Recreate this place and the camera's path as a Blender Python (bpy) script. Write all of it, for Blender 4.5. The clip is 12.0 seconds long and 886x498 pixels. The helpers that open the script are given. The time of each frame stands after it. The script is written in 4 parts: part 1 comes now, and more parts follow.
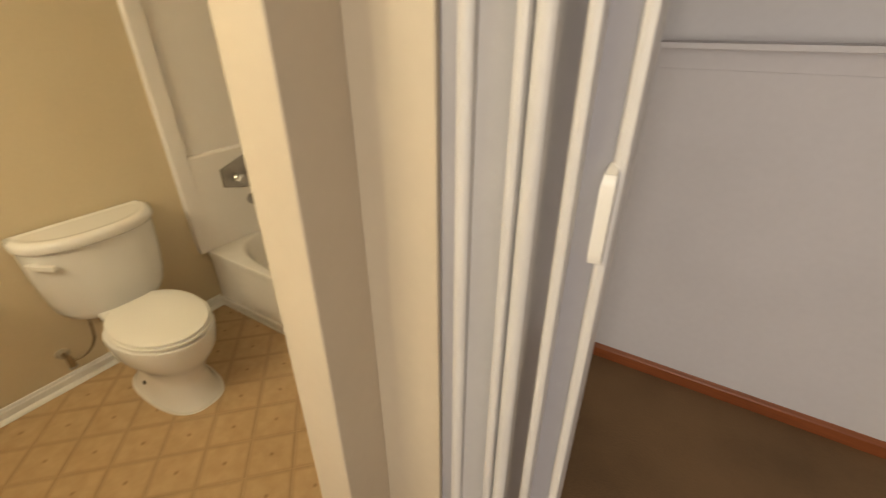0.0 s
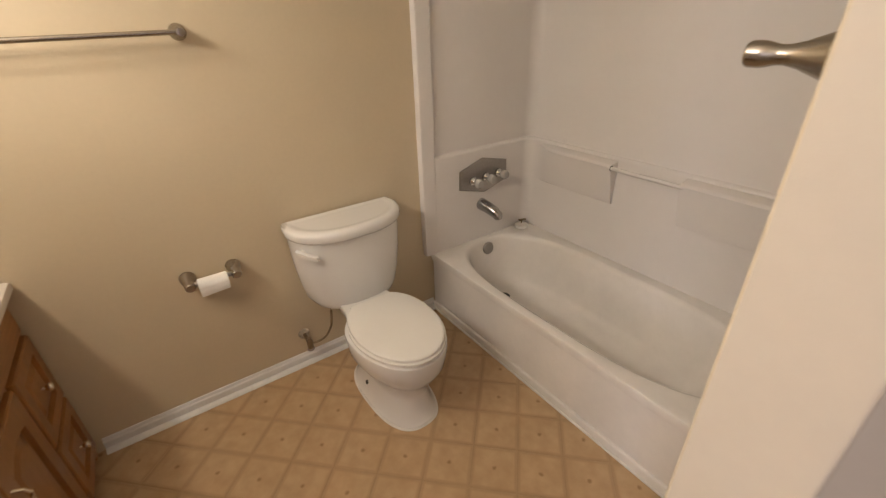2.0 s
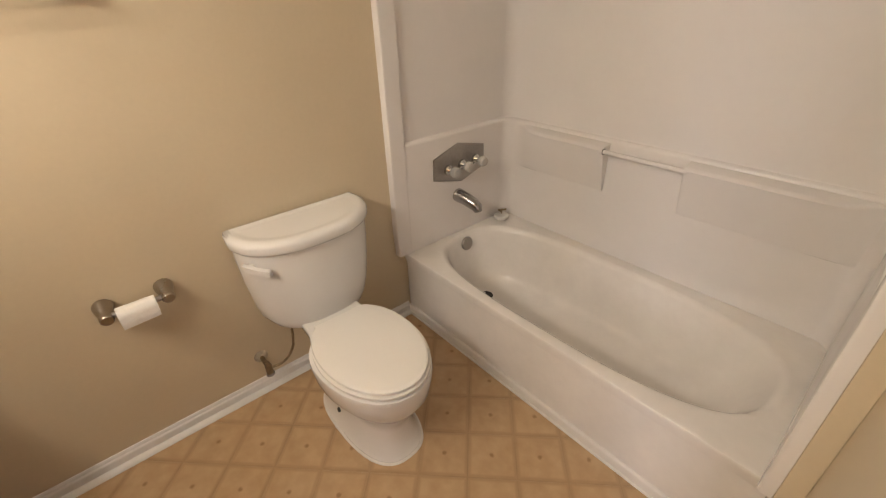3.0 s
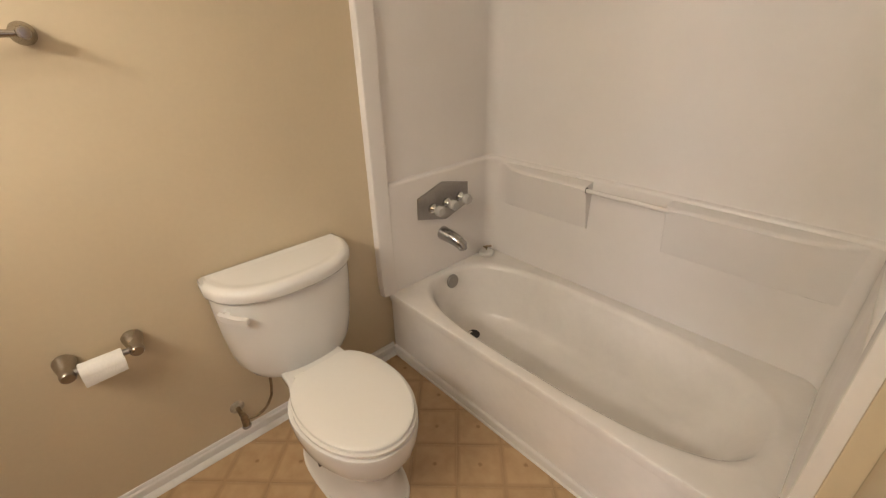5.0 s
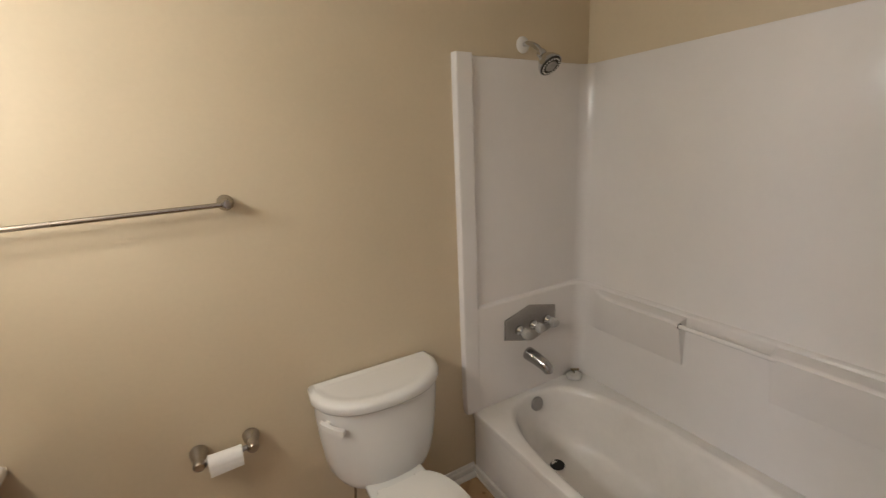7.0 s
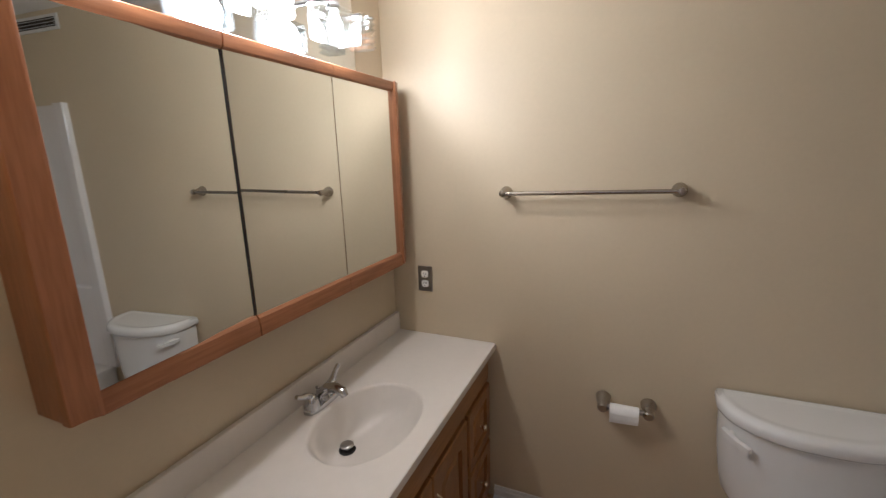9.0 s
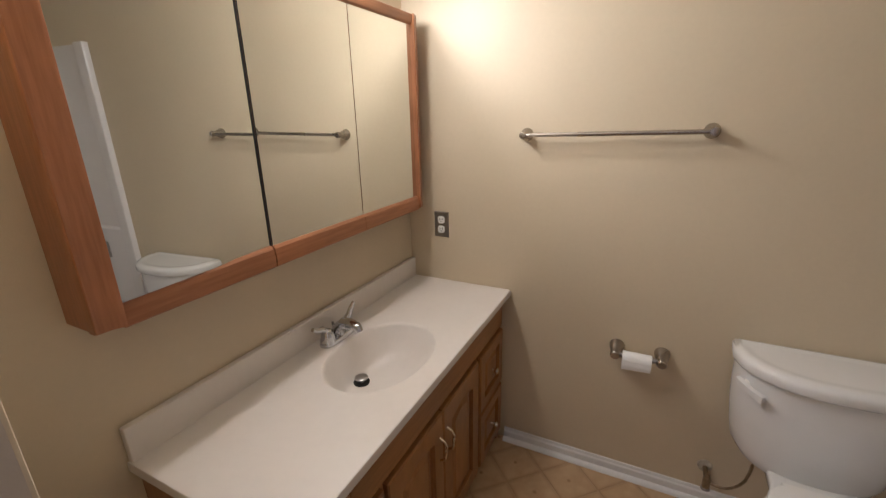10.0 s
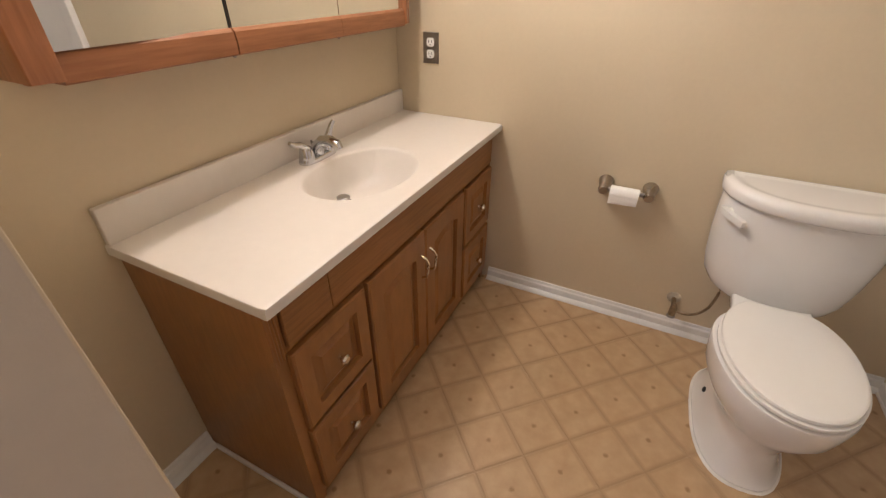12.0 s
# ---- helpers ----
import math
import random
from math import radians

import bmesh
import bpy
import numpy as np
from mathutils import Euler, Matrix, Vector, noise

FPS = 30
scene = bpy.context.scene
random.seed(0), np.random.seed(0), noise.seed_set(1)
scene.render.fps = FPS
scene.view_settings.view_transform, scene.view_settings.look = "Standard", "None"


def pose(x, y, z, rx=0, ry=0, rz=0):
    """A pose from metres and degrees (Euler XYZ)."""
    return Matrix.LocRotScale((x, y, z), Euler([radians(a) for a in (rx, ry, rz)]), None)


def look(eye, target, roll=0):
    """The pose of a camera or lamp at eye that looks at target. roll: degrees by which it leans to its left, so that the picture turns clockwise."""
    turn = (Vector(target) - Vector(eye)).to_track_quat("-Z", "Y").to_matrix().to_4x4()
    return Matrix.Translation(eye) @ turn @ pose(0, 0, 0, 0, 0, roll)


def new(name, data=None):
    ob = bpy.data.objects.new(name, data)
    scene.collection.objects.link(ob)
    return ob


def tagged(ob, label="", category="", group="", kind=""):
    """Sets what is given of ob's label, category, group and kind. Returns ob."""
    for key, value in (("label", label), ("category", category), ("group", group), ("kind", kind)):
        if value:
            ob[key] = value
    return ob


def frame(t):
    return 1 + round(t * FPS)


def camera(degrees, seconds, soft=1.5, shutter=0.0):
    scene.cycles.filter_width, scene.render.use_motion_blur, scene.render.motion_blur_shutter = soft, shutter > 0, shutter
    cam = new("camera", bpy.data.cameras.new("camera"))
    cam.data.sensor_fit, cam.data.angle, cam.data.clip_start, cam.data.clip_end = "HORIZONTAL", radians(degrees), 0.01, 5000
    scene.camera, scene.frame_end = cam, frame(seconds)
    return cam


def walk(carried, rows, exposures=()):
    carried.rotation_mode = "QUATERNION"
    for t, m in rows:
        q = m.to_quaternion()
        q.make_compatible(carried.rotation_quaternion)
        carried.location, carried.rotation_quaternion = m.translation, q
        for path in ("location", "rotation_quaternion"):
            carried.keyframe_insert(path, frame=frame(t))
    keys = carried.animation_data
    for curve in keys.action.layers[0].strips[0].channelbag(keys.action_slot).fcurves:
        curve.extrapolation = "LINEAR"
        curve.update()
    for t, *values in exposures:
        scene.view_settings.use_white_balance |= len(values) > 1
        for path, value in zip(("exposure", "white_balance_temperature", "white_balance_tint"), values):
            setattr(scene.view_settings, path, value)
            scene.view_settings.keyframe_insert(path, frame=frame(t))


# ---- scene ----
cam = camera(93.1, 12.0, soft=1.2, shutter=0.3)
PATH = [
    (0, (2.244, 1.0, 1.5), (1.319, 2.495, 0.547), -0.1),
    (0.5, (2.198, 0.92, 1.518), (0.919, 2.144, 0.587), -0.2),
    (1, (2.067, 0.849, 1.5), (0.629, 1.904, 0.596), -0.8),
    (1.5, (1.907, 0.851, 1.484), (0.421, 1.829, 0.571), -1.6),
    (2, (1.702, 0.972, 1.467), (0.255, 1.978, 0.521), -1.7),
    (2.5, (1.545, 1.055, 1.44), (0.169, 2.115, 0.449), -2.1),
    (3, (1.466, 1.087, 1.412), (0.15, 2.196, 0.392), -1.7),
    (5, (1.428, 1.123, 1.441), (0.113, 2.329, 0.537), -1.3),
    (5.5, (1.437, 1.113, 1.466), (0.081, 2.338, 0.654), -1.3),
    (6, (1.464, 1.113, 1.531), (0.029, 2.317, 0.831), -1.5),
    (6.5, (1.483, 1.107, 1.598), (-0.056, 2.248, 1.026), -1.8),
    (7, (1.506, 1.09, 1.615), (-0.179, 2.052, 1.134), -2.5),
    (7.5, (1.575, 1.011, 1.594), (-0.279, 1.604, 1.135), -3.1),
    (7.7, (1.635, 0.988, 1.576), (-0.279, 1.359, 1.128), -3.6),
    (9.3, (1.664, 0.986, 1.604), (-0.079, 0.115, 1.152), -1.4),
    (9.5, (1.663, 0.986, 1.584), (-0.067, 0.104, 1.104), -1.2),
    (10, (1.66, 1.0, 1.53), (-0.045, 0.146, 0.925), -1.2),
    (10.5, (1.657, 1.027, 1.468), (-0.009, 0.217, 0.714), -1.4),
    (11, (1.659, 1.041, 1.409), (0.045, 0.274, 0.512), -0.9),
    (11.5, (1.658, 1.05, 1.35), (0.098, 0.319, 0.333), -0.3),
    (12, (1.678, 1.054, 1.317), (0.179, 0.315, 0.219), 0.4),
]

# ---------------------------------------------------------------- light
EXPOSURES = [(0.0, 0.33, 8700, 1), (0.7, 0.2, 7700, 6), (1.5, 0.06, 6600, 11), (2.0, 0.16, 6600, 12), (2.8, 0.36, 6600, 12), (5.0, 0.38, 6600, 10),
             (6.0, 0.29, 6500, 10), (6.5, 0.16, 6400, 10), (7.0, -0.04, 5900, 8), (7.5, -0.2, 5700, 11), (9.3, -0.53, 5300, 12), (10.0, -0.27, 5600, 13),
             (10.8, 0.06, 5800, 12), (12.0, 0.47, 6000, 15)]
walk(cam, [(t, look(eye, target, roll)) for t, eye, target, roll in PATH], EXPOSURES)

world = bpy.data.worlds.new("world")
scene.world = world
world.use_nodes = True
world.node_tree.nodes["Background"].inputs["Color"].default_value = (0.75, 0.85, 1.0, 1)
world.node_tree.nodes["Background"].inputs["Strength"].default_value = 0.3

BULBS = (0.485, 0.785, 1.085)
BULB_Y, BULB_Z = 0.128, 2.0
for bx in BULBS:
    lamp = bpy.data.lights.new("vanity_bulb_light", "POINT")
    lamp.energy, lamp.color, lamp.shadow_soft_size = 9.6, (1.0, 0.885, 0.755), 0.065
    new("vanity_bulb_light", lamp).location = (bx, BULB_Y, BULB_Z)

# added area lamps stand in for each bulb's reflection off the polished backplate
for bx in BULBS:
    plate = bpy.data.lights.new("reflector_plate_light", "AREA")
    plate.shape, plate.size, plate.size_y, plate.energy, plate.color = "RECTANGLE", 0.09, 0.11, 5.6, (1.0, 0.885, 0.755)
    new("reflector_plate_light", plate).matrix_world = look((bx, 0.0225, 2.020), (bx, 2.0, 2.020))

# daylight through the bedroom window
sky = bpy.data.lights.new("window_daylight", "AREA")
sky.shape, sky.size, sky.size_y, sky.energy, sky.color = "RECTANGLE", 1.1, 1.2, 46.0, (0.92, 0.90, 1.0)
new("window_daylight", sky).matrix_world = look((2.85, -2.18, 1.5), (2.85, 2.0, 1.2))


# ---------------------------------------------------------------- materials
def material(name, colour, rough=0.5, metal=0.0, grain=0.03, scale=40.0, stain=0.05, stain_scale=2.5, bump=0.0, bump_scale=200.0,
             coat=0.0, stretch=(1, 1, 1), dark=None, spec=0.5):
    """Base colour broken by a fine grain and by larger soft stains, with a fine relief."""
    m = bpy.data.materials.new(name)
    m.use_nodes = True
    n, l = m.node_tree.nodes, m.node_tree.links
    b = n["Principled BSDF"]
    b.inputs["Roughness"].default_value = rough
    b.inputs["Metallic"].default_value = metal
    b.inputs["Coat Weight"].default_value = coat
    b.inputs["Coat Roughness"].default_value = 0.08
    b.inputs["Specular IOR Level"].default_value = spec
    co = n.new("ShaderNodeTexCoord")
    mp = n.new("ShaderNodeMapping")
    mp.inputs["Scale"].default_value = stretch
    l.new(co.outputs["Object"], mp.inputs["Vector"])
    fine, big = n.new("ShaderNodeTexNoise"), n.new("ShaderNodeTexNoise")
    fine.inputs["Scale"].default_value, fine.inputs["Detail"].default_value = scale, 6
    big.inputs["Scale"].default_value, big.inputs["Detail"].default_value = stain_scale, 4
    l.new(mp.outputs["Vector"], fine.inputs["Vector"])
    l.new(co.outputs["Object"], big.inputs["Vector"])
    r1, r2 = n.new("ShaderNodeMapRange"), n.new("ShaderNodeMapRange")
    for r, a in ((r1, grain), (r2, stain)):
        r.inputs["From Min"].default_value, r.inputs["From Max"].default_value = 0.3, 0.7
        r.inputs["To Min"].default_value, r.inputs["To Max"].default_value = 1 - a, 1 + a
    l.new(fine.outputs["Fac"], r1.inputs["Value"])
    l.new(big.outputs["Fac"], r2.inputs["Value"])
    mul = n.new("ShaderNodeMath")
    mul.operation = "MULTIPLY"
    l.new(r1.outputs["Result"], mul.inputs[0])
    l.new(r2.outputs["Result"], mul.inputs[1])
    mix = n.new("ShaderNodeVectorMath")
    mix.operation = "SCALE"
    mix.inputs[0].default_value = colour
    l.new(mul.outputs[0], mix.inputs["Scale"])
    if dark:
        ramp = n.new("ShaderNodeMix")
        ramp.data_type = "RGBA"
        ramp.inputs["A"].default_value, ramp.inputs["B"].default_value = (*dark, 1), (*colour, 1)
        r3 = n.new("ShaderNodeMapRange")
        r3.inputs["From Min"].default_value, r3.inputs["From Max"].default_value = 0.36, 0.6
        l.new(fine.outputs["Fac"], r3.inputs["Value"])
        l.new(r3.outputs["Result"], ramp.inputs["Factor"])
        l.new(ramp.outputs["Result"], mix.inputs[0])
    l.new(mix.outputs["Vector"], b.inputs["Base Color"])
    rr = n.new("ShaderNodeMapRange")
    rr.inputs["To Min"].default_value, rr.inputs["To Max"].default_value = max(0.02, rough - 0.06), min(1, rough + 0.06)
    l.new(big.outputs["Fac"], rr.inputs["Value"])
    l.new(rr.outputs["Result"], b.inputs["Roughness"])
    if bump:
        bn = n.new("ShaderNodeTexNoise")
        bn.inputs["Scale"].default_value, bn.inputs["Detail"].default_value = bump_scale, 3
        l.new(mp.outputs["Vector"], bn.inputs["Vector"])
        bp = n.new("ShaderNodeBump")
        bp.inputs["Strength"].default_value, bp.inputs["Distance"].default_value = bump, 0.002
        l.new(bn.outputs["Fac"], bp.inputs["Height"])
        l.new(bp.outputs["Normal"], b.inputs["Normal"])
    return m


WALL = material("beige_wall_paint", (0.61, 0.51, 0.358), 0.5, spec=0.5, grain=0.012, scale=60, stain=0.03, stain_scale=1.6, bump=0.12, bump_scale=260)
CREAM = material("cream_wall_paint", (0.57, 0.488, 0.375), 0.55, grain=0.012, stain=0.03, bump=0.12, bump_scale=260)
HALL_WALL = material("white_wall_paint", (0.80, 0.78, 0.81), 0.6, grain=0.012, stain=0.03, bump=0.12, bump_scale=260)
CEILING = material("ceiling_paint", (0.78, 0.77, 0.73), 0.8, grain=0.03, scale=180, bump=0.3, bump_scale=180)
TRIM = material("white_trim_paint", (0.74, 0.73, 0.71), 0.35, grain=0.015, stain=0.035, stain_scale=6)
CAULK = material("white_caulk", (0.72, 0.7, 0.66), 0.5, grain=0.04, stain=0.08, stain_scale=12)
PORCELAIN = material("white_porcelain", (0.75, 0.735, 0.71), 0.12, grain=0.004, stain=0.012, coat=0.3)
SEAT = material("white_seat_plastic", (0.79, 0.77, 0.73), 0.22, grain=0.004, stain=0.012)
FIBREGLASS = material("white_fibreglass", (0.765, 0.73, 0.705), 0.14, grain=0.006, stain=0.02, stain_scale=3, bump=0.03, bump_scale=14)
TUB = material("white_tub_enamel", (0.765, 0.73, 0.692), 0.18, grain=0.012, stain=0.06, stain_scale=4.5)
MARBLE = material("cream_cultured_marble", (0.71, 0.658, 0.60), 0.36, grain=0.01, stain=0.02, stain_scale=5)
OAK = material("oak_veneer", (0.315, 0.139, 0.041), 0.33, grain=0.045, scale=22, stain=0.12, stain_scale=4, bump=0.12, bump_scale=60,
               stretch=(1.6, 4, 0.45), dark=(0.285, 0.124, 0.036))
OAK_H = material("oak_rail", (0.315, 0.139, 0.041), 0.33, grain=0.045, scale=22, stain=0.12, stain_scale=4, bump=0.12, bump_scale=60,
                 stretch=(0.35, 6, 6), dark=(0.265, 0.114, 0.033))
OAK_RED = material("reddish_oak_frame", (0.36, 0.15, 0.065), 0.36, grain=0.08, scale=24, stain=0.1, stain_scale=5, bump=0.12, bump_scale=60,
                   stretch=(6, 6, 0.4), dark=(0.32, 0.13, 0.055))
OAK_RED_H = material("reddish_oak_rail", (0.36, 0.15, 0.065), 0.36, grain=0.08, scale=24, stain=0.1, stain_scale=5, bump=0.12, bump_scale=60,
                     stretch=(0.4, 6, 6), dark=(0.32, 0.13, 0.055))
NICKEL = material("brushed_nickel", (0.40, 0.36, 0.315), 0.27, 1.0, grain=0.05, scale=120, stretch=(1, 1, 6))
CHROME = material("chrome", (0.60, 0.60, 0.61), 0.1, 1.0, grain=0.02, stain=0.06, stain_scale=14)
DULL = material("worn_chrome", (0.42, 0.41, 0.41), 0.16, 1.0, grain=0.04, stain=0.1, stain_scale=20)
STEEL = material("dull_steel", (0.36, 0.34, 0.32), 0.34, 1.0, grain=0.05, scale=90)
PLATE = material("mirror_chrome", (0.66, 0.68, 0.70), 0.06, 1.0, grain=0.01, stain=0.03, stain_scale=10)
BRASS = material("pale_brass", (0.80, 0.74, 0.62), 0.22, 1.0, grain=0.03)
COPPER = material("aged_supply_metal", (0.28, 0.21, 0.13), 0.45, 0.8, grain=0.2, scale=60, stain=0.3, stain_scale=20)
GRUBBY = material("grubby_cover", (0.46, 0.40, 0.31), 0.6, grain=0.2, scale=60, stain=0.3, stain_scale=25)
DARK = material("black_rubber", (0.02, 0.018, 0.016), 0.6)
# near-black colour that stands for the shade inside gaps and the vent
SHADOWGAP = material("painted_gap_shade", (0.05, 0.045, 0.04), 0.7)
PAPER = material("toilet_paper", (0.82, 0.80, 0.77), 0.95, grain=0.02, scale=150, bump=0.5, bump_scale=220)
PLASTIC = material("white_plastic", (0.78, 0.76, 0.72), 0.3, grain=0.01)
VINYL_PVC = material("white_door_vinyl", (0.60, 0.585, 0.58), 0.4, grain=0.015, stain=0.04, stain_scale=4)
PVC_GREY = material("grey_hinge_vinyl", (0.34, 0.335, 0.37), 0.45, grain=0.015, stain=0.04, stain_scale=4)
CARPET = material("brown_carpet", (0.25, 0.15, 0.078), 0.95, grain=0.35, scale=260, stain=0.18, stain_scale=2.2, bump=1.0, bump_scale=320)
REDWOOD = material("red_brown_baseboard", (0.30, 0.085, 0.03), 0.4, grain=0.12, scale=26, stretch=(0.3, 5, 5), stain=0.1)
GROUT = material("vinyl_seam_print", (0.40, 0.268, 0.145), 0.36, grain=0.06, scale=90, stain=0.1, stain_scale=5)

MIRROR = bpy.data.materials.new("mirror")
MIRROR.use_nodes = True
MIRROR.node_tree.nodes["Principled BSDF"].inputs["Metallic"].default_value = 1.0
MIRROR.node_tree.nodes["Principled BSDF"].inputs["Roughness"].default_value = 0.015
MIRROR.node_tree.nodes["Principled BSDF"].inputs["Base Color"].default_value = (0.86, 0.88, 0.86, 1)


def clear_glass(name, tint, gloss):
    m = bpy.data.materials.new(name)
    m.use_nodes = True
    n, l = m.node_tree.nodes, m.node_tree.links
    n.remove(n["Principled BSDF"])
    a, g, mix = n.new("ShaderNodeBsdfTransparent"), n.new("ShaderNodeBsdfGlossy"), n.new("ShaderNodeMixShader")
    a.inputs["Color"].default_value = (*tint, 1)
    g.inputs["Roughness"].default_value = gloss
    mix.inputs[0].default_value = 0.24
    l.new(a.outputs[0], mix.inputs[1])
    l.new(g.outputs[0], mix.inputs[2])
    l.new(mix.outputs[0], n["Material Output"].inputs["Surface"])
    return m


GLASS = clear_glass("clear_shade_glass", (0.93, 0.96, 0.97), 0.05)

BULB = bpy.data.materials.new("lit_bulb")
BULB.use_nodes = True
BULB.node_tree.nodes["Principled BSDF"].inputs["Emission Color"].default_value = (1.0, 0.9, 0.75, 1)
BULB.node_tree.nodes["Principled BSDF"].inputs["Emission Strength"].default_value = 8.0

# vinyl squares: mottled beige with a small brown mark in the middle and faint diagonal veins
TILE = bpy.data.materials.new("beige_vinyl_square")
TILE.use_nodes = True


def build_tile_material():
    n, l = TILE.node_tree.nodes, TILE.node_tree.links
    b = n["Principled BSDF"]
    co, info = n.new("ShaderNodeTexCoord"), n.new("ShaderNodeObjectInfo")
    add = n.new("ShaderNodeVectorMath")
    sep = n.new("ShaderNodeVectorMath")
    sep.operation = "SCALE"
    sep.inputs["Scale"].default_value = 7.0
    cx = n.new("ShaderNodeCombineXYZ")
    l.new(info.outputs["Random"], cx.inputs["X"])
    l.new(info.outputs["Random"], cx.inputs["Y"])
    l.new(cx.outputs[0], sep.inputs[0])
    l.new(co.outputs["Object"], add.inputs[0])
    l.new(sep.outputs[0], add.inputs[1])
    fine, mid = n.new("ShaderNodeTexNoise"), n.new("ShaderNodeTexNoise")
    fine.inputs["Scale"].default_value, fine.inputs["Detail"].default_value = 95, 5
    mid.inputs["Scale"].default_value, mid.inputs["Detail"].default_value = 18, 4
    l.new(add.outputs[0], fine.inputs["Vector"])
    l.new(add.outputs[0], mid.inputs["Vector"])
    # centre mark
    dist = n.new("ShaderNodeVectorMath")
    dist.operation = "LENGTH"
    jig = n.new("ShaderNodeVectorMath")
    jig.operation = "MULTIPLY_ADD"
    jig.inputs[1].default_value, = [(0.010, 0.010, 0.0)]
    l.new(fine.outputs["Color"], jig.inputs[0])
    l.new(co.outputs["Object"], jig.inputs[2])
    off = n.new("ShaderNodeVectorMath")
    off.operation = "MULTIPLY"
    off.inputs[1].default_value = (1, 1, 0)
    shift = n.new("ShaderNodeVectorMath")
    shift.operation = "SUBTRACT"
    shift.inputs[1].default_value = (0.005, 0.005, 0)
    l.new(jig.outputs[0], shift.inputs[0])
    l.new(shift.outputs[0], off.inputs[0])
    l.new(off.outputs[0], dist.inputs[0])
    mark = n.new("ShaderNodeMapRange")
    mark.inputs["From Min"].default_value, mark.inputs["From Max"].default_value = 0.0045, 0.0105
    mark.inputs["To Min"].default_value, mark.inputs["To Max"].default_value = 0.7, 0.0
    l.new(dist.outputs["Value"], mark.inputs["Value"])
    base = n.new("ShaderNodeMix")
    base.data_type = "RGBA"
    base.inputs["A"].default_value, base.inputs["B"].default_value = (0.455, 0.303, 0.166, 1), (0.54, 0.372, 0.216, 1)
    r = n.new("ShaderNodeMapRange")
    r.inputs["From Min"].default_value, r.inputs["From Max"].default_value = 0.3, 0.68
    l.new(mid.outputs["Fac"], r.inputs["Value"])
    l.new(r.outputs["Result"], base.inputs["Factor"])
    dot = n.new("ShaderNodeMix")
    dot.data_type = "RGBA"
    dot.inputs["B"].default_value = (0.24, 0.135, 0.05, 1)
    l.new(base.outputs["Result"], dot.inputs["A"])
    l.new(mark.outputs["Result"], dot.inputs["Factor"])
    # the printed border fades into the square
    ab = n.new("ShaderNodeVectorMath")
    ab.operation = "ABSOLUTE"
    l.new(co.outputs["Object"], ab.inputs[0])
    dots = n.new("ShaderNodeVectorMath")
    dots.operation = "DOT_PRODUCT"
    dots.inputs[1].default_value = (1, 1, 0)
    l.new(ab.outputs[0], dots.inputs[0])
    wob = n.new("ShaderNodeMath")
    wob.operation = "MULTIPLY_ADD"
    wob.inputs[1].default_value = 0.012
    l.new(mid.outputs["Fac"], wob.inputs[0])
    l.new(dots.outputs["Value"], wob.inputs[2])
    edge = n.new("ShaderNodeMapRange")
    edge.interpolation_type = "SMOOTHSTEP"
    edge.inputs["From Min"].default_value, edge.inputs["From Max"].default_value = 0.104, 0.119
    edge.inputs["To Max"].default_value = 0.55
    l.new(wob.outputs[0], edge.inputs["Value"])
    rim = n.new("ShaderNodeMix")
    rim.data_type = "RGBA"
    rim.inputs["B"].default_value = (0.37, 0.245, 0.13, 1)
    l.new(edge.outputs["Result"], rim.inputs["Factor"])
    l.new(dot.outputs["Result"], rim.inputs["A"])
    l.new(rim.outputs["Result"], b.inputs["Base Color"])
    b.inputs["Roughness"].default_value = 0.34
    bp = n.new("ShaderNodeBump")
    bp.inputs["Strength"].default_value, bp.inputs["Distance"].default_value = 0.15, 0.002
    l.new(fine.outputs["Fac"], bp.inputs["Height"])
    l.new(bp.outputs["Normal"], b.inputs["Normal"])


build_tile_material()


# ---------------------------------------------------------------- shape helpers
def finish(bm, name, mat, smooth=True, angle=38):
    bmesh.ops.recalc_face_normals(bm, faces=bm.faces)
    if smooth:
        for f in bm.faces:
            f.smooth = True
        lim = radians(angle)
        for e in bm.edges:
            if len(e.link_faces) == 2 and e.calc_face_angle(0) > lim:
                e.smooth = False
    me = bpy.data.meshes.new(name)
    bm.to_mesh(me)
    bm.free()
    me.materials.append(mat)
    return me


def part(name, bm, mat, parent=None, label="", smooth=True, angle=38):
    ob = new(name, finish(bm, name, mat, smooth, angle))
    if smooth:
        ob.modifiers.new("flat_faces", "WEIGHTED_NORMAL").keep_sharp = True
    if parent:
        ob.parent = parent
    return tagged(ob, label)


def thing(name, label, category, at=(0, 0, 0), group=""):
    ob = new(name)
    ob.location = at
    ob.empty_display_size = 0.05
    return tagged(ob, label, category, group)


def structure(name, bm, mat, label, category, smooth=False):
    ob = part(name, bm, mat, None, label, smooth)
    return tagged(ob, label, category, kind="structure")


def box(x0, x1, y0, y1, z0, z1, bevel=0.0, seg=2, bm=None):
    own = bmesh.new()
    vs = [own.verts.new(p) for p in ((x0, y0, z0), (x1, y0, z0), (x1, y1, z0), (x0, y1, z0), (x0, y0, z1), (x1, y0, z1), (x1, y1, z1), (x0, y1, z1))]
    for q in ((0, 3, 2, 1), (4, 5, 6, 7), (0, 1, 5, 4), (1, 2, 6, 5), (2, 3, 7, 6), (3, 0, 4, 7)):
        own.faces.new([vs[i] for i in q])
    if bevel:
        bmesh.ops.bevel(own, geom=list(own.edges), offset=bevel, segments=seg, affect="EDGES", profile=0.5)
    return merge(bm, own)


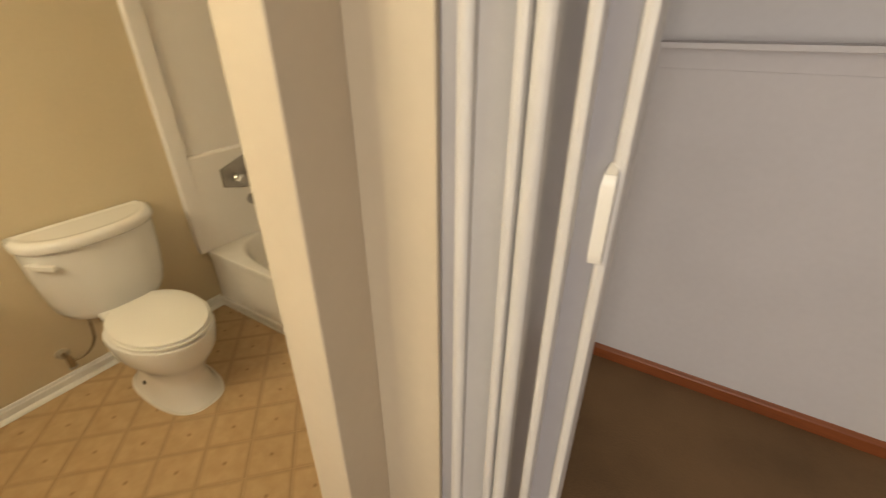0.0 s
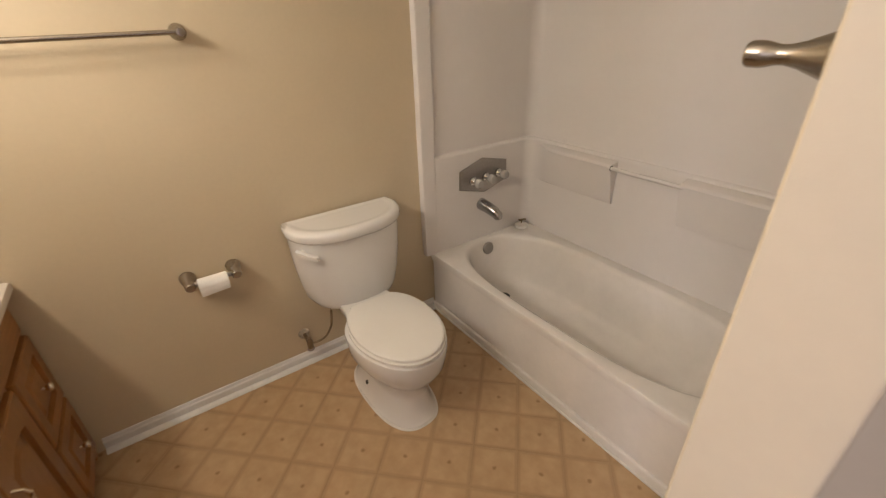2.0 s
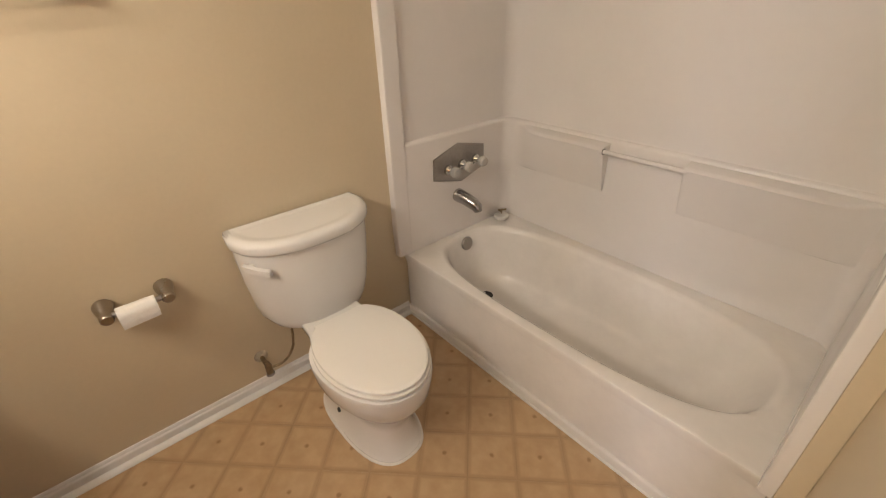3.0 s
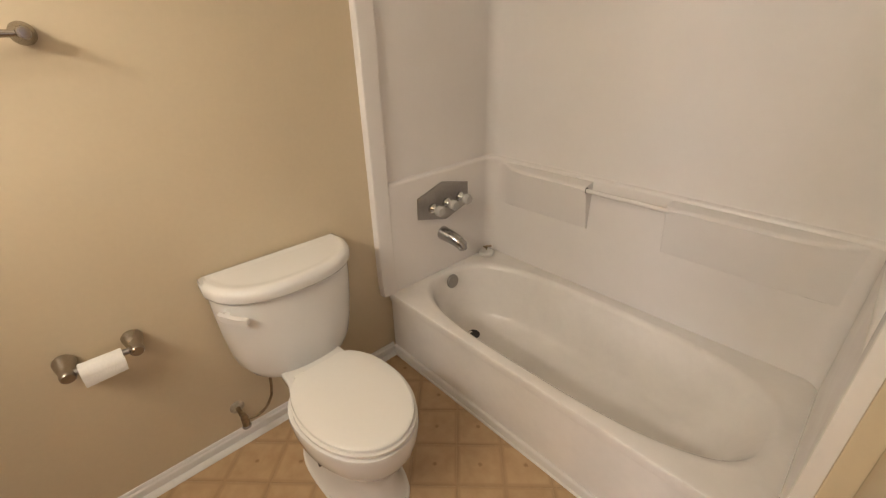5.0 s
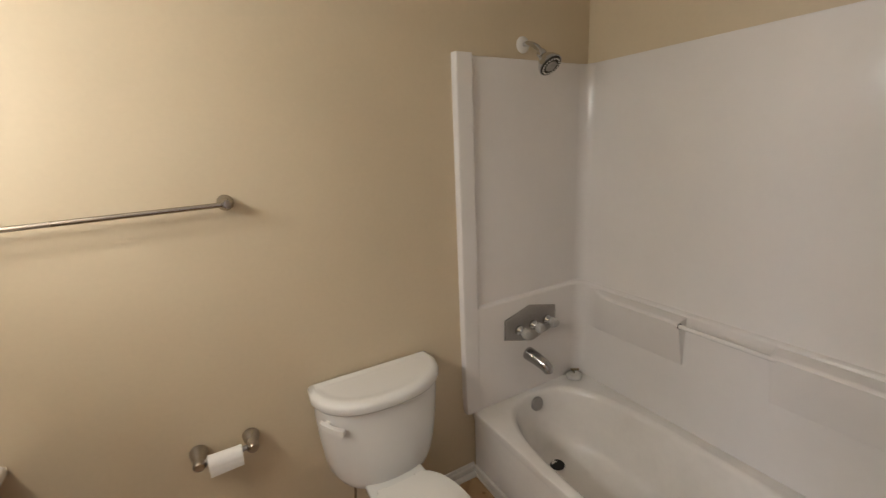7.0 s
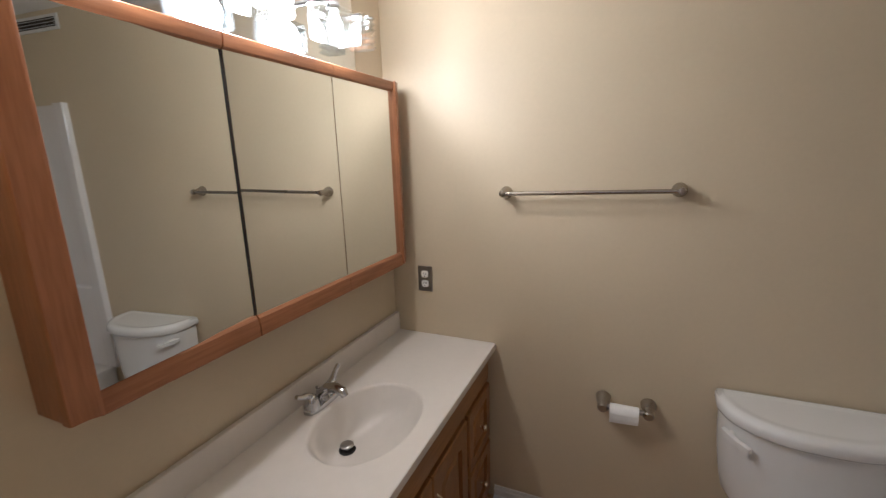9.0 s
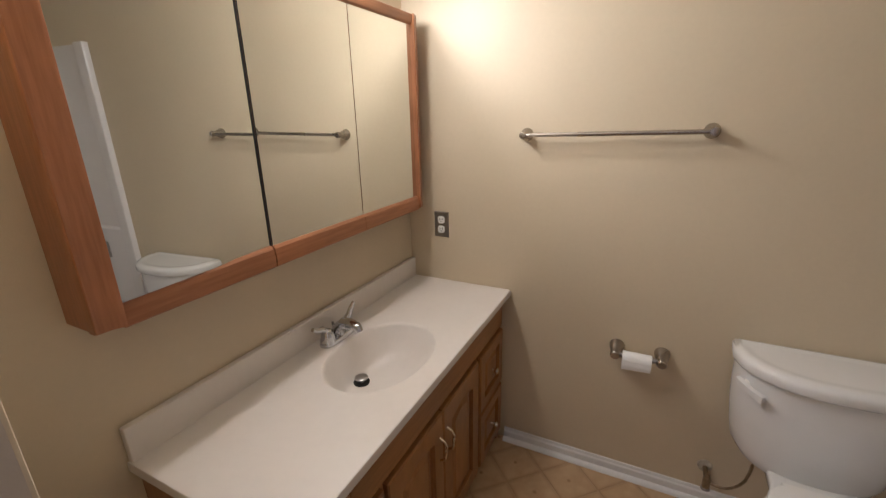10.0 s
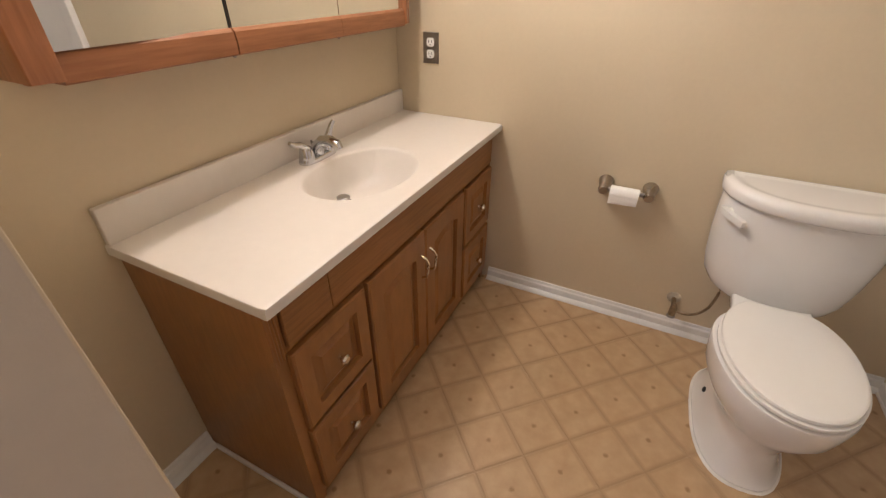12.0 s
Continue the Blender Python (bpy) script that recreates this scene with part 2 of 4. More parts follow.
def merge(bm, own):
    if bm is None:
        return own
    me = bpy.data.meshes.new("join")
    own.to_mesh(me)
    own.free()
    bm.from_mesh(me)
    bpy.data.meshes.remove(me)
    return bm


def loft(rings, cap0=True, cap1=True, closed=True, bm=None):
    """Skin between rings of equally many points."""
    bm = bm or bmesh.new()
    rows = [[bm.verts.new(p) for p in ring] for ring in rings]
    n = len(rows[0])
    for a, b in zip(rows, rows[1:]):
        for i in range(n if closed else n - 1):
            j = (i + 1) % n
            bm.faces.new((a[i], a[j], b[j], b[i]))
    if cap0:
        bm.faces.new(rows[0][::-1])
    if cap1:
        bm.faces.new(rows[-1])
    return bm


def lathe(profile, m, n=28, bm=None):
    """Turn (radius, height) pairs round the z axis of the pose m."""
    rings = [[m @ Vector((r * math.cos(2 * math.pi * i / n), r * math.sin(2 * math.pi * i / n), h)) for i in range(n)] for r, h in profile]
    return loft(rings, bm=bm)


def tube(points, radius, n=12, bm=None, radii=None):
    pts = [Vector(p) for p in points]
    rings = []
    for i, p in enumerate(pts):
        d = (pts[min(i + 1, len(pts) - 1)] - pts[max(i - 1, 0)]).normalized()
        q = d.to_track_quat("Z", "Y")
        r = radii[i] if radii else radius
        rings.append([p + q @ Vector((r * math.cos(2 * math.pi * k / n), r * math.sin(2 * math.pi * k / n), 0)) for k in range(n)])
    return loft(rings, bm=bm)


def arc(p0, p1, p2, n=12):
    a, b, c = Vector(p0), Vector(p1), Vector(p2)
    return [(1 - t) ** 2 * a + 2 * t * (1 - t) * b + t * t * c for t in (i / n for i in range(n + 1))]


def spow(v, e):
    return math.copysign(abs(v) ** e, v)


def egg(xm, front, back, cy, hw, z, n=48, e=2.0, eb=None):
    """An outline that is long to the front (+x) and short to the back."""
    out = []
    for i in range(n):
        a = 2 * math.pi * i / n
        k = e if math.cos(a) >= 0 else (eb or e)
        out.append(Vector((xm + (front if math.cos(a) >= 0 else back) * spow(math.cos(a), 2 / k), cy + hw * spow(math.sin(a), 2 / k), z)))
    return out


def aim(p, direction):
    """A pose at p whose z axis points along direction."""
    return Matrix.Translation(p) @ Vector(direction).to_track_quat("Z", "Y").to_matrix().to_4x4()


def angles_for(x0, x1, y0, y1, cx, cy, n):
    a = [2 * math.pi * i / n for i in range(n)] + [math.atan2(y - cy, x - cx) % (2 * math.pi) for x in (x0, x1) for y in (y0, y1)]
    return sorted(a)


def on_rect(a, x0, x1, y0, y1, cx, cy, z):
    dx, dy = math.cos(a), math.sin(a)
    tx = (x1 - cx) / dx if dx > 1e-9 else (x0 - cx) / dx if dx < -1e-9 else 1e9
    ty = (y1 - cy) / dy if dy > 1e-9 else (y0 - cy) / dy if dy < -1e-9 else 1e9
    t = min(tx, ty)
    return Vector((cx + t * dx, cy + t * dy, z))


def on_oval(a, cx, cy, px, nx, hy, e, z):
    """Point of a superellipse in the direction a; px and nx: half lengths to +x and -x."""
    hx = px if math.cos(a) >= 0 else nx
    c, s = abs(math.cos(a)) / hx, abs(math.sin(a)) / hy
    r = (c ** e + s ** e) ** (-1 / e)
    return Vector((cx + r * math.cos(a), cy + r * math.sin(a), z))


# ---------------------------------------------------------------- the plan
W, EAST, N, CEIL = 0.0, 1.585, 2.79, 2.44        # bathroom: inner faces
TE = 1.542                                        # furred wall at the foot of the tub
HALL = 1.708                                      # bedroom side of the doorway wall
DOOR0, DOOR1, DOORTOP = 0.655, 1.418, 2.05         # doorway
CY0 = 1.56                                        # wall with the closet opening
CX0, CX1, CTOP = 1.885, 3.55, 1.98                # closet opening
BX1, BY0 = 4.6, -2.2                              # bedroom
T = 0.12

structure("wall_west", box(W - T, W, -T, N + T, -0.1, CEIL), WALL, "beige painted wall behind toilet and towel bar", "wall")
structure("wall_south", box(W, EAST, -T, 0, -0.1, CEIL), WALL, "beige painted wall behind the vanity", "wall")
structure("wall_north", box(W, EAST, N, N + T, -0.1, CEIL), WALL, "beige painted wall above the tub surround", "wall")


def cream_side(name):
    """The doorway's returns and the hall face are painted cream."""
    me = bpy.data.objects[name].data
    me.materials.append(CREAM)
    for p in me.polygons:
        if p.center.x > EAST + 0.003 and abs(p.normal.z) < 0.5:
            p.material_index = 1


bm = box(EAST, HALL, -T, DOOR0, -0.1, CEIL, 0.004)
structure("wall_east_1", bm, WALL, "beige wall beside the doorway", "wall")
cream_side("wall_east_1")
bm = box(EAST, HALL, DOOR1, N + T, -0.1, CEIL, 0.004)
structure("wall_east_2", bm, WALL, "beige wall at the end of the tub", "wall")
cream_side("wall_east_2")
structure("wall_east_4", box(TE, EAST, 2.012, N, -0.1, CEIL, 0.002), WALL, "beige wall built out at the end of the tub", "wall")
structure("wall_east_3", box(EAST, HALL, DOOR0 + 0.0005, DOOR1 - 0.0005, DOORTOP, CEIL), WALL, "beige wall over the doorway", "wall")
structure("ceiling", box(W - T, HALL, -T, N + T, CEIL, CEIL + 0.1), CEILING, "white painted bathroom ceiling", "ceiling")

# bedroom and closet round the start of the walk
structure("wall_closet_1", box(HALL, CX0, CY0, CY0 + 0.11, -0.1, CEIL, 0.003), CREAM, "narrow cream wall beside the closet opening", "wall")
structure("wall_closet_2", box(CX1, BX1, CY0, CY0 + 0.11, -0.1, CEIL), HALL_WALL, "white wall beside the closet", "wall")
structure("wall_closet_3", box(CX0, CX1, CY0, CY0 + 0.11, CTOP, CEIL), HALL_WALL, "white wall above the closet opening", "wall")
structure("wall_closet_back", box(HALL, BX1, 2.80, 2.80 + T, -0.1, CEIL), HALL_WALL, "pale lilac white closet back wall", "wall")
structure("wall_closet_side", box(BX1 - 0.9, BX1 - 0.8, CY0 + 0.11, 2.80, -0.1, CEIL), HALL_WALL, "white closet end wall", "wall")
structure("wall_bedroom_east", box(BX1, BX1 + T, BY0 - T, 2.80 + T, -0.1, CEIL), HALL_WALL, "white bedroom wall", "wall")
structure("wall_bedroom_west", box(EAST, HALL, BY0 - T, -T, -0.1, CEIL), HALL_WALL, "white bedroom wall", "wall")
bm = box(HALL, 2.29, BY0 - T, BY0, -0.1, CEIL)
box(3.41, BX1, BY0 - T, BY0, -0.1, CEIL, bm=bm)
box(2.29, 3.41, BY0 - T, BY0, -0.1, 0.9, bm=bm)
box(2.29, 3.41, BY0 - T, BY0, 2.1, CEIL, bm=bm)
structure("wall_bedroom_south", bm, HALL_WALL, "white bedroom wall with a window opening", "wall")
structure("ceiling_bedroom", box(HALL, BX1 + T, BY0 - T, 2.80 + T, CEIL, CEIL + 0.1), CEILING, "white bedroom ceiling", "ceiling")
structure("floor_carpet", box(HALL - 0.06, BX1, BY0, 2.80, -0.1, 0.004), CARPET, "brown cut-pile carpet in bedroom and closet", "carpet")
structure("floor", box(W, HALL - 0.06, 0, N, -0.1, 0.0), GROUT, "tan printed seams of the sheet vinyl floor", "floor")
bm = box(HALL - 0.075, HALL - 0.045, DOOR0 + 0.002, DOOR1 - 0.002, 0, 0.009, 0.004)
structure("threshold_strip", bm, NICKEL, "metal threshold strip in the doorway", "threshold", True)


def moulding(name, p0, p1, out, mat, label, h=0.062, t=0.014, shoe=True):
    """Baseboard from p0 to p1 that stands out from its wall along out, with a rounded top and a shoe strip."""
    prof = [(0, 0), (t, 0), (t, h * 0.66), (t * 0.85, h * 0.74), (t * 0.55, h * 0.80), (t * 0.5, h * 0.92), (t * 0.25, h), (0, h)]
    a, b, o = Vector(p0), Vector(p1), Vector(out)
    ring = lambda p: [p + o * u + Vector((0, 0, v)) for u, v in prof]
    bm = loft([ring(a), ring(b)])
    ob = tagged(part(name, bm, mat, None, label), label, "baseboard", kind="structure")
    if shoe:
        sp = [(t, 0), (t + 0.021, 0), (t + 0.020, 0.006), (t + 0.013, 0.013), (t + 0.004, 0.017), (t, 0.017)]
        part("shoe_strip", loft([[p + o * u + Vector((0, 0, v)) for u, v in sp] for p in (a, b)]), mat, ob)
    return ob


moulding("baseboard", (0, 0.49, 0), (0, 2.075, 0), (1, 0, 0), TRIM, "white painted baseboard with a shoe strip")
moulding("baseboard", (1.285, 0, 0), (EAST, 0, 0), (0, 1, 0), TRIM, "short white baseboard beside the vanity")
moulding("baseboard", (EAST, 0.014, 0), (EAST, DOOR0, 0), (-1, 0, 0), TRIM, "white painted baseboard by the doorway")
moulding("baseboard", (EAST, DOOR1, 0), (EAST, 2.07, 0), (-1, 0, 0), TRIM, "white painted baseboard by the tub")
moulding("baseboard_closet", (HALL, 2.80, 0.004), (BX1 - 0.9, 2.80, 0.004), (0, -1, 0), REDWOOD, "reddish brown wooden closet baseboard", 0.072, 0.012, False)


# ---------------------------------------------------------------- tub and surround
def bathtub():
    x0, x1, y0, y1, top = 0.004, TE - 0.004, 2.07, N - 0.004, 0.362
    cx, cy = 0.71, 2.410
    an = angles_for(x0, x1, y0, y1, cx, cy, 96)
    ov = lambda px, nx, hy, e, z: [on_oval(a, cx, cy, px, nx, hy, e, z) for a in an]
    rect = lambda d, z: [on_rect(a, x0 + d, x1 - d, y0 + d, y1 - d, cx, cy, z) for a in an]
    tub = thing("bathtub", "white enamelled alcove bathtub with smooth front apron", "bathtub", (0.79, 2.4, 0))
    rings = [rect(0.03, top - 0.05), rect(0.004, top - 0.045), rect(0, top - 0.012), rect(0.004, top - 0.004), rect(0.014, top),
             ov(0.766, 0.655, 0.303, 3.1, top), ov(0.756, 0.648, 0.294, 3.0, top - 0.003), ov(0.744, 0.64, 0.284, 3.0, top - 0.011), ov(0.734, 0.634, 0.276, 2.9, top - 0.026),
             ov(0.695, 0.61, 0.256, 2.9, top - 0.09), ov(0.64, 0.585, 0.238, 2.9, top - 0.18), ov(0.575, 0.56, 0.220, 2.8, top - 0.25),
             ov(0.52, 0.53, 0.196, 2.7, top - 0.282), ov(0.42, 0.46, 0.152, 2.5, top - 0.297), ov(0.2, 0.25, 0.07, 2.4, top - 0.302)]
    put(part("shell", loft(rings, cap0=False), TUB, None), tub)
    bm = box(x0, x1, y0 + 0.012, y0 + 0.06, 0.045, top - 0.03, 0.006)
    put(part("apron", bm, TUB, None), tub)
    bm = box(x0, x1, y0 + 0.001, y0 + 0.06, 0.0, 0.047, 0.008, 3)
    put(part("base_rail", bm, TUB, None), tub)
    bm = tube([(x0 + 0.02, y0 - 0.001, 0.004), (x1 - 0.02, y0 - 0.001, 0.004)], 0.006, 8)
    put(part("caulk_bead", bm, CAULK, None, "white caulk bead"), tub)
    m = aim((0.090, 2.409, 0.315), (1, 0, 0.16))
    put(part("overflow_plate", lathe([(0.036, 0), (0.037, 0.006), (0.033, 0.011), (0.012, 0.013), (0.006, 0.010)], m), STEEL, None, "round chrome overflow plate"), tub)
    bm = lathe([(0.036, 0), (0.037, 0.003), (0.028, 0.004), (0.024, 0.001)], Matrix.Translation((0.250, 2.398, 0.0675)))
    put(part("drain_ring", bm, DARK, None, "dark metal drain"), tub)
    return tub


def put(ob, parent):
    """Hang a part that was built in room coordinates under its thing."""
    ob.parent = parent
    ob.matrix_parent_inverse = Matrix.Translation(-parent.location) if parent.parent is None else Matrix()
    return ob


bathtub()


def u_profile(off, y0, r=0.055, n=10):
    """Plan of the surround: down the west wall, round two corners, along the tub, up the east wall."""
    xw, xe, yn = off, TE - off, N - off
    pts = [(xw, y0), (xw, yn - r)]
    pts += [(xw + r - r * math.cos(a), yn - r + r * math.sin(a)) for a in (math.pi / 2 * i / n for i in range(1, n + 1))]
    pts += [(xe - r + r * math.sin(a), yn - r + r * math.cos(a)) for a in (math.pi / 2 * i / n for i in range(0, n))]
    return pts + [(xe, yn - r), (xe, y0)]


def tub_surround():
    s = thing("tub_surround", "glossy white moulded fibreglass tub surround with shelves", "tub surround", (0.79, 2.7, 0.36))
    rows = [(0.030, 0.363), (0.030, 0.874), (0.0285, 0.882), (0.024, 0.888), (0.012, 0.892), (0.0095, 0.899), (0.0095, 1.95), (0.006, 1.957), (0.0005, 1.958)]
    put(part("wall_panel", loft([[Vector((x, y, z)) for x, y in u_profile(o, 2.10)] for o, z in rows], False, False, False), FIBREGLASS, None), s)
    for x, name in ((0, "flange"), (1, "flange")):
        f = (lambda u: u) if x == 0 else (lambda u: TE - u)
        prof = [(0.0005, 2.022), (0.024, 2.022), (0.031, 2.027), (0.033, 2.034), (0.033, 2.096), (0.031, 2.101), (0.026, 2.1035), (0.011, 2.106), (0.0005, 2.106)]
        lo = [Vector((f(u), v, 0.362)) for u, v in prof]
        hi = [Vector((f(u), v, 1.962)) for u, v in prof]
        mid = [Vector((f(u), v, 0.44)) for u, v in prof]
        lo = [Vector((p.x, p.y + 0.006 * max(0.0, (2.106 - p.y) / 0.084), p.z)) for p in lo]
        put(part(name, loft([lo, mid, hi]), FIBREGLASS, None), s)
    # two tapered shelf boxes, deepest at the top
    for a, b, fade in ((0.10, 0.60, "a"), (0.925, 1.50, "b")):
        yb = N - 0.030
        d = 0.062
        sec = lambda x, k: [Vector((x, yb + 0.004, 0.655)), Vector((x, yb - 0.012 * k, 0.662)), Vector((x, yb - (d - 0.004) * k, 0.846)), Vector((x, yb - d * k, 0.854)),
                            Vector((x, yb - (d - 0.006) * k, 0.863)), Vector((x, yb - (d - 0.016) * k, 0.867)), Vector((x, yb + 0.004, 0.876))]
        stops = [(0.0, 0.0), (0.04, 0.06), (0.08, 0.2), (0.13, 0.42), (0.19, 0.66), (0.26, 0.86), (0.34, 0.97), (0.42, 1.0), (0.985, 1.0), (1.0, 0.93)]
        if fade == "b":
            stops = [(1 - t, k) for t, k in stops][::-1]
        put(part("shelf", loft([sec(a + (b - a) * t, k) for t, k in stops]), FIBREGLASS, None), s)
    put(part("washcloth_bar", tube([(0.585, N - 0.083, 0.850), (0.94, N - 0.083, 0.850)], 0.0095, 12), FIBREGLASS, None, "thin white bar between the shelves"), s)
    put(part("bar_socket", lathe([(0.0125, 0), (0.0125, 0.003), (0.002, 0.0032)], aim((0.5998, N - 0.081, 0.850), (1, 0, 0))), DARK, None, "dark bar socket"), s)


tub_surround()


def tub_valve():
    v = thing("tub_valve", "chrome hexagonal tub valve plate with three clear knobs", "tub faucet", (0.031, 2.415, 0.735))
    out = [(2.252, 0.787), (2.405, 0.836), (2.578, 0.797), (2.581, 0.686), (2.425, 0.640), (2.250, 0.686)]
    grow = lambda k, x: [Vector((x, 2.415 + (y - 2.415) * k, 0.738 + (z - 0.738) * k)) for y, z in out]
    put(part("plate", loft([grow(1, 0.0305), grow(1, 0.035), grow(0.95, 0.038)]), STEEL, None, "dull chrome plate", angle=20), v)
    for y, z in ((2.335, 0.722), (2.425, 0.728), (2.515, 0.734)):
        m = aim((0.038, y, z), (1, 0, 0))
        put(part("collar", lathe([(0.024, 0), (0.024, 0.012), (0.016, 0.022), (0.010, 0.030), (0.010, 0.04)], m), CHROME, None, "chrome collar"), v)
        k = put(part("knob", lathe([(0.012, 0.034), (0.022, 0.038), (0.026, 0.048), (0.026, 0.060), (0.020, 0.070), (0.008, 0.072)], m, 12), PLASTIC_CLEAR, None,
                     "frosted clear knob", angle=15), v)
    return v


PLASTIC_CLEAR = material("frosted_acrylic", (0.70, 0.68, 0.65), 0.15, grain=0.02, coat=0.5)
PLASTIC_CLEAR.node_tree.nodes["Principled BSDF"].inputs["Transmission Weight"].default_value = 0.45
tub_valve()


def tub_spout():
    s = thing("tub_spout", "chrome tub spout under the valve plate", "tub spout", (0.031, 2.41, 0.57))
    put(part("spout", tube([(0.030, 2.405, 0.572), (0.045, 2.405, 0.571), (0.085, 2.413, 0.562), (0.125, 2.421, 0.548), (0.148, 2.425, 0.533), (0.152, 2.426, 0.515)], 0.03, 20,
                            radii=[0.035, 0.034, 0.032, 0.030, 0.027, 0.021]), DULL, None), s)
    put(part("diverter", lathe([(0.005, 0), (0.005, 0.012), (0.008, 0.016), (0.004, 0.021)], Matrix.Translation((0.137, 2.423, 0.557))), CHROME, None), s)


tub_spout()


def shower_head():
    s = thing("shower_head", "chrome shower head on a short arm above the surround", "shower head", (0.0, 2.395, 2.01))
    put(part("flange", lathe([(0.034, 0), (0.034, 0.004), (0.026, 0.010), (0.012, 0.013)], aim((0.0, 2.385, 2.015), (1, 0, 0))), PLASTIC, None, "pale round wall flange"), s)
    put(part("arm", tube(arc((0.005, 2.385, 2.015), (0.06, 2.385, 2.02), (0.105, 2.392, 1.972), 10), 0.0105, 14), CHROME, None), s)
    m = aim((0.102, 2.392, 1.970), (0.62, 0.06, -0.70)) @ Matrix.Scale(1.2, 4)
    put(part("head", lathe([(0.014, 0), (0.017, 0.012), (0.015, 0.022), (0.024, 0.032), (0.036, 0.05), (0.041, 0.064), (0.041, 0.07)], m), CHROME, None), s)
    face = put(part("spray_face", lathe([(0.0385, 0.069), (0.037, 0.073), (0.02, 0.074)], m), DARK, None, "dark ring of spray holes"), s)
    bm = None
    for i in range(20):
        a = 2 * math.pi * i / 20
        bm = lathe([(0.0028, 0.072), (0.0024, 0.0755)], m @ Matrix.Translation((0.030 * math.cos(a), 0.030 * math.sin(a), 0)), 6, bm)
    put(part("nozzles", bm, PLASTIC, None), s)
    put(part("centre_cap", lathe([(0.021, 0.0735), (0.019, 0.077), (0.006, 0.078)], m, 9), STEEL, None), s)


shower_head()


def stopper():
    s = thing("tub_stopper", "white rubber tub stopper with pull ring on the rim", "tub stopper", (0.075, 2.685, 0.362))
    m = Matrix.Translation((0.078, 2.685, 0.3645))
    put(part("disc", lathe([(0.034, 0), (0.040, 0.004), (0.040, 0.016), (0.036, 0.021), (0.02, 0.023), (0.008, 0.026)], m), PLASTIC, None), s)
    put(part("stem", tube([(0.078, 2.685, 0.386), (0.082, 2.683, 0.404), (0.064, 2.676, 0.409), (0.102, 2.696, 0.420)], 0.006, 8), COPPER, None, "brown metal pull"), s)


stopper()


# ---------------------------------------------------------------- toilet
def toilet():
    cy = 1.572
    t = thing("toilet", "white two-piece porcelain toilet with closed lid", "toilet", (0.4, cy, 0))
    P = lambda name, bm, mat, label="", angle=38: put(part(name, bm, mat, None, label, angle=angle), t)
    rings = [egg(0.39, 0.276, 0.22, cy, 0.130, 0.0, e=2.6), egg(0.39, 0.278, 0.222, cy, 0.132, 0.012, e=2.6), egg(0.39, 0.268, 0.214, cy, 0.124, 0.022, e=2.6),
             egg(0.40, 0.245, 0.21, cy, 0.110, 0.06, e=2.5), egg(0.40, 0.232, 0.20, cy, 0.100, 0.12, e=2.4), egg(0.41, 0.230, 0.21, cy, 0.104, 0.155, e=2.3),
             egg(0.42, 0.238, 0.21, cy, 0.114, 0.192, e=2.2), egg(0.43, 0.248, 0.205, cy, 0.134, 0.226, e=2.15), egg(0.44, 0.264, 0.20, cy, 0.158, 0.258, e=2.1), egg(0.45, 0.276, 0.197, cy, 0.177, 0.298, e=2.1),
             egg(0.455, 0.279, 0.195, cy, 0.183, 0.34, e=2.1), egg(0.455, 0.283, 0.195, cy, 0.187, 0.372, e=2.1), egg(0.455, 0.281, 0.193, cy, 0.185, 0.386, e=2.1),
             egg(0.455, 0.270, 0.183, cy, 0.175, 0.392, e=2.1)]
    P("bowl", loft(rings), PORCELAIN)
    # deck behind the seat, flaring from the tank to the rim

    def deck_ring(z, grow, x0):
        half = [(x0, 0.098), (x0 + 0.02, 0.110), (0.255, 0.117), (0.282, 0.124), (0.33, 0.142), (0.38, 0.158), (0.43, 0.170)]
        side = [(x, (w + grow)) for x, w in half]
        return [Vector((x, cy - w, z)) for x, w in side] + [Vector((x, cy + w, z)) for x, w in reversed(side)]
    P("tank_shelf", loft([deck_ring(0.255, -0.055, 0.10), deck_ring(0.30, -0.022, 0.07), deck_ring(0.345, -0.004, 0.055), deck_ring(0.378, 0.0, 0.05), deck_ring(0.386, -0.003, 0.053), deck_ring(0.390, -0.010, 0.06)]), PORCELAIN, angle=50)
    # bolt holes in the foot
    for s in (-1, 1):
        P("bolt_cap", lathe([(0.010, 0), (0.010, 0.004), (0.004, 0.0065)], aim((0.375, cy + s * 0.108, 0.072), (0, s, 0.35)), 14), DARK, "dark bolt hole")
    # seat ring and lid, cut straight at the hinges
    clip = lambda ring, x: [Vector((max(p.x, x), p.y, p.z)) for p in ring]
    seat = [egg(0.488, 0.243, 0.235, cy, 0.172, 0.393), egg(0.488, 0.248, 0.24, cy, 0.178, 0.398), egg(0.488, 0.248, 0.24, cy, 0.178, 0.407), egg(0.488, 0.243, 0.236, cy, 0.173, 0.4095)]
    seat = [clip(r, 0.296) for r in seat]
    P("seat_ring", loft(seat), SEAT)
    lid = [egg(0.488, 0.238, 0.235, cy, 0.168, 0.4105, eb=2.2), egg(0.488, 0.242, 0.238, cy, 0.171, 0.4135, eb=2.2), egg(0.488, 0.240, 0.236, cy, 0.169, 0.4215, eb=2.2),
           egg(0.488, 0.231, 0.226, cy, 0.160, 0.4275, eb=2.2), egg(0.488, 0.17, 0.17, cy, 0.118, 0.4300, eb=2.2), egg(0.488, 0.08, 0.08, cy, 0.06, 0.4312)]
    lid = [clip(r, 0.292) for r in lid]
    P("lid", loft(lid), SEAT)
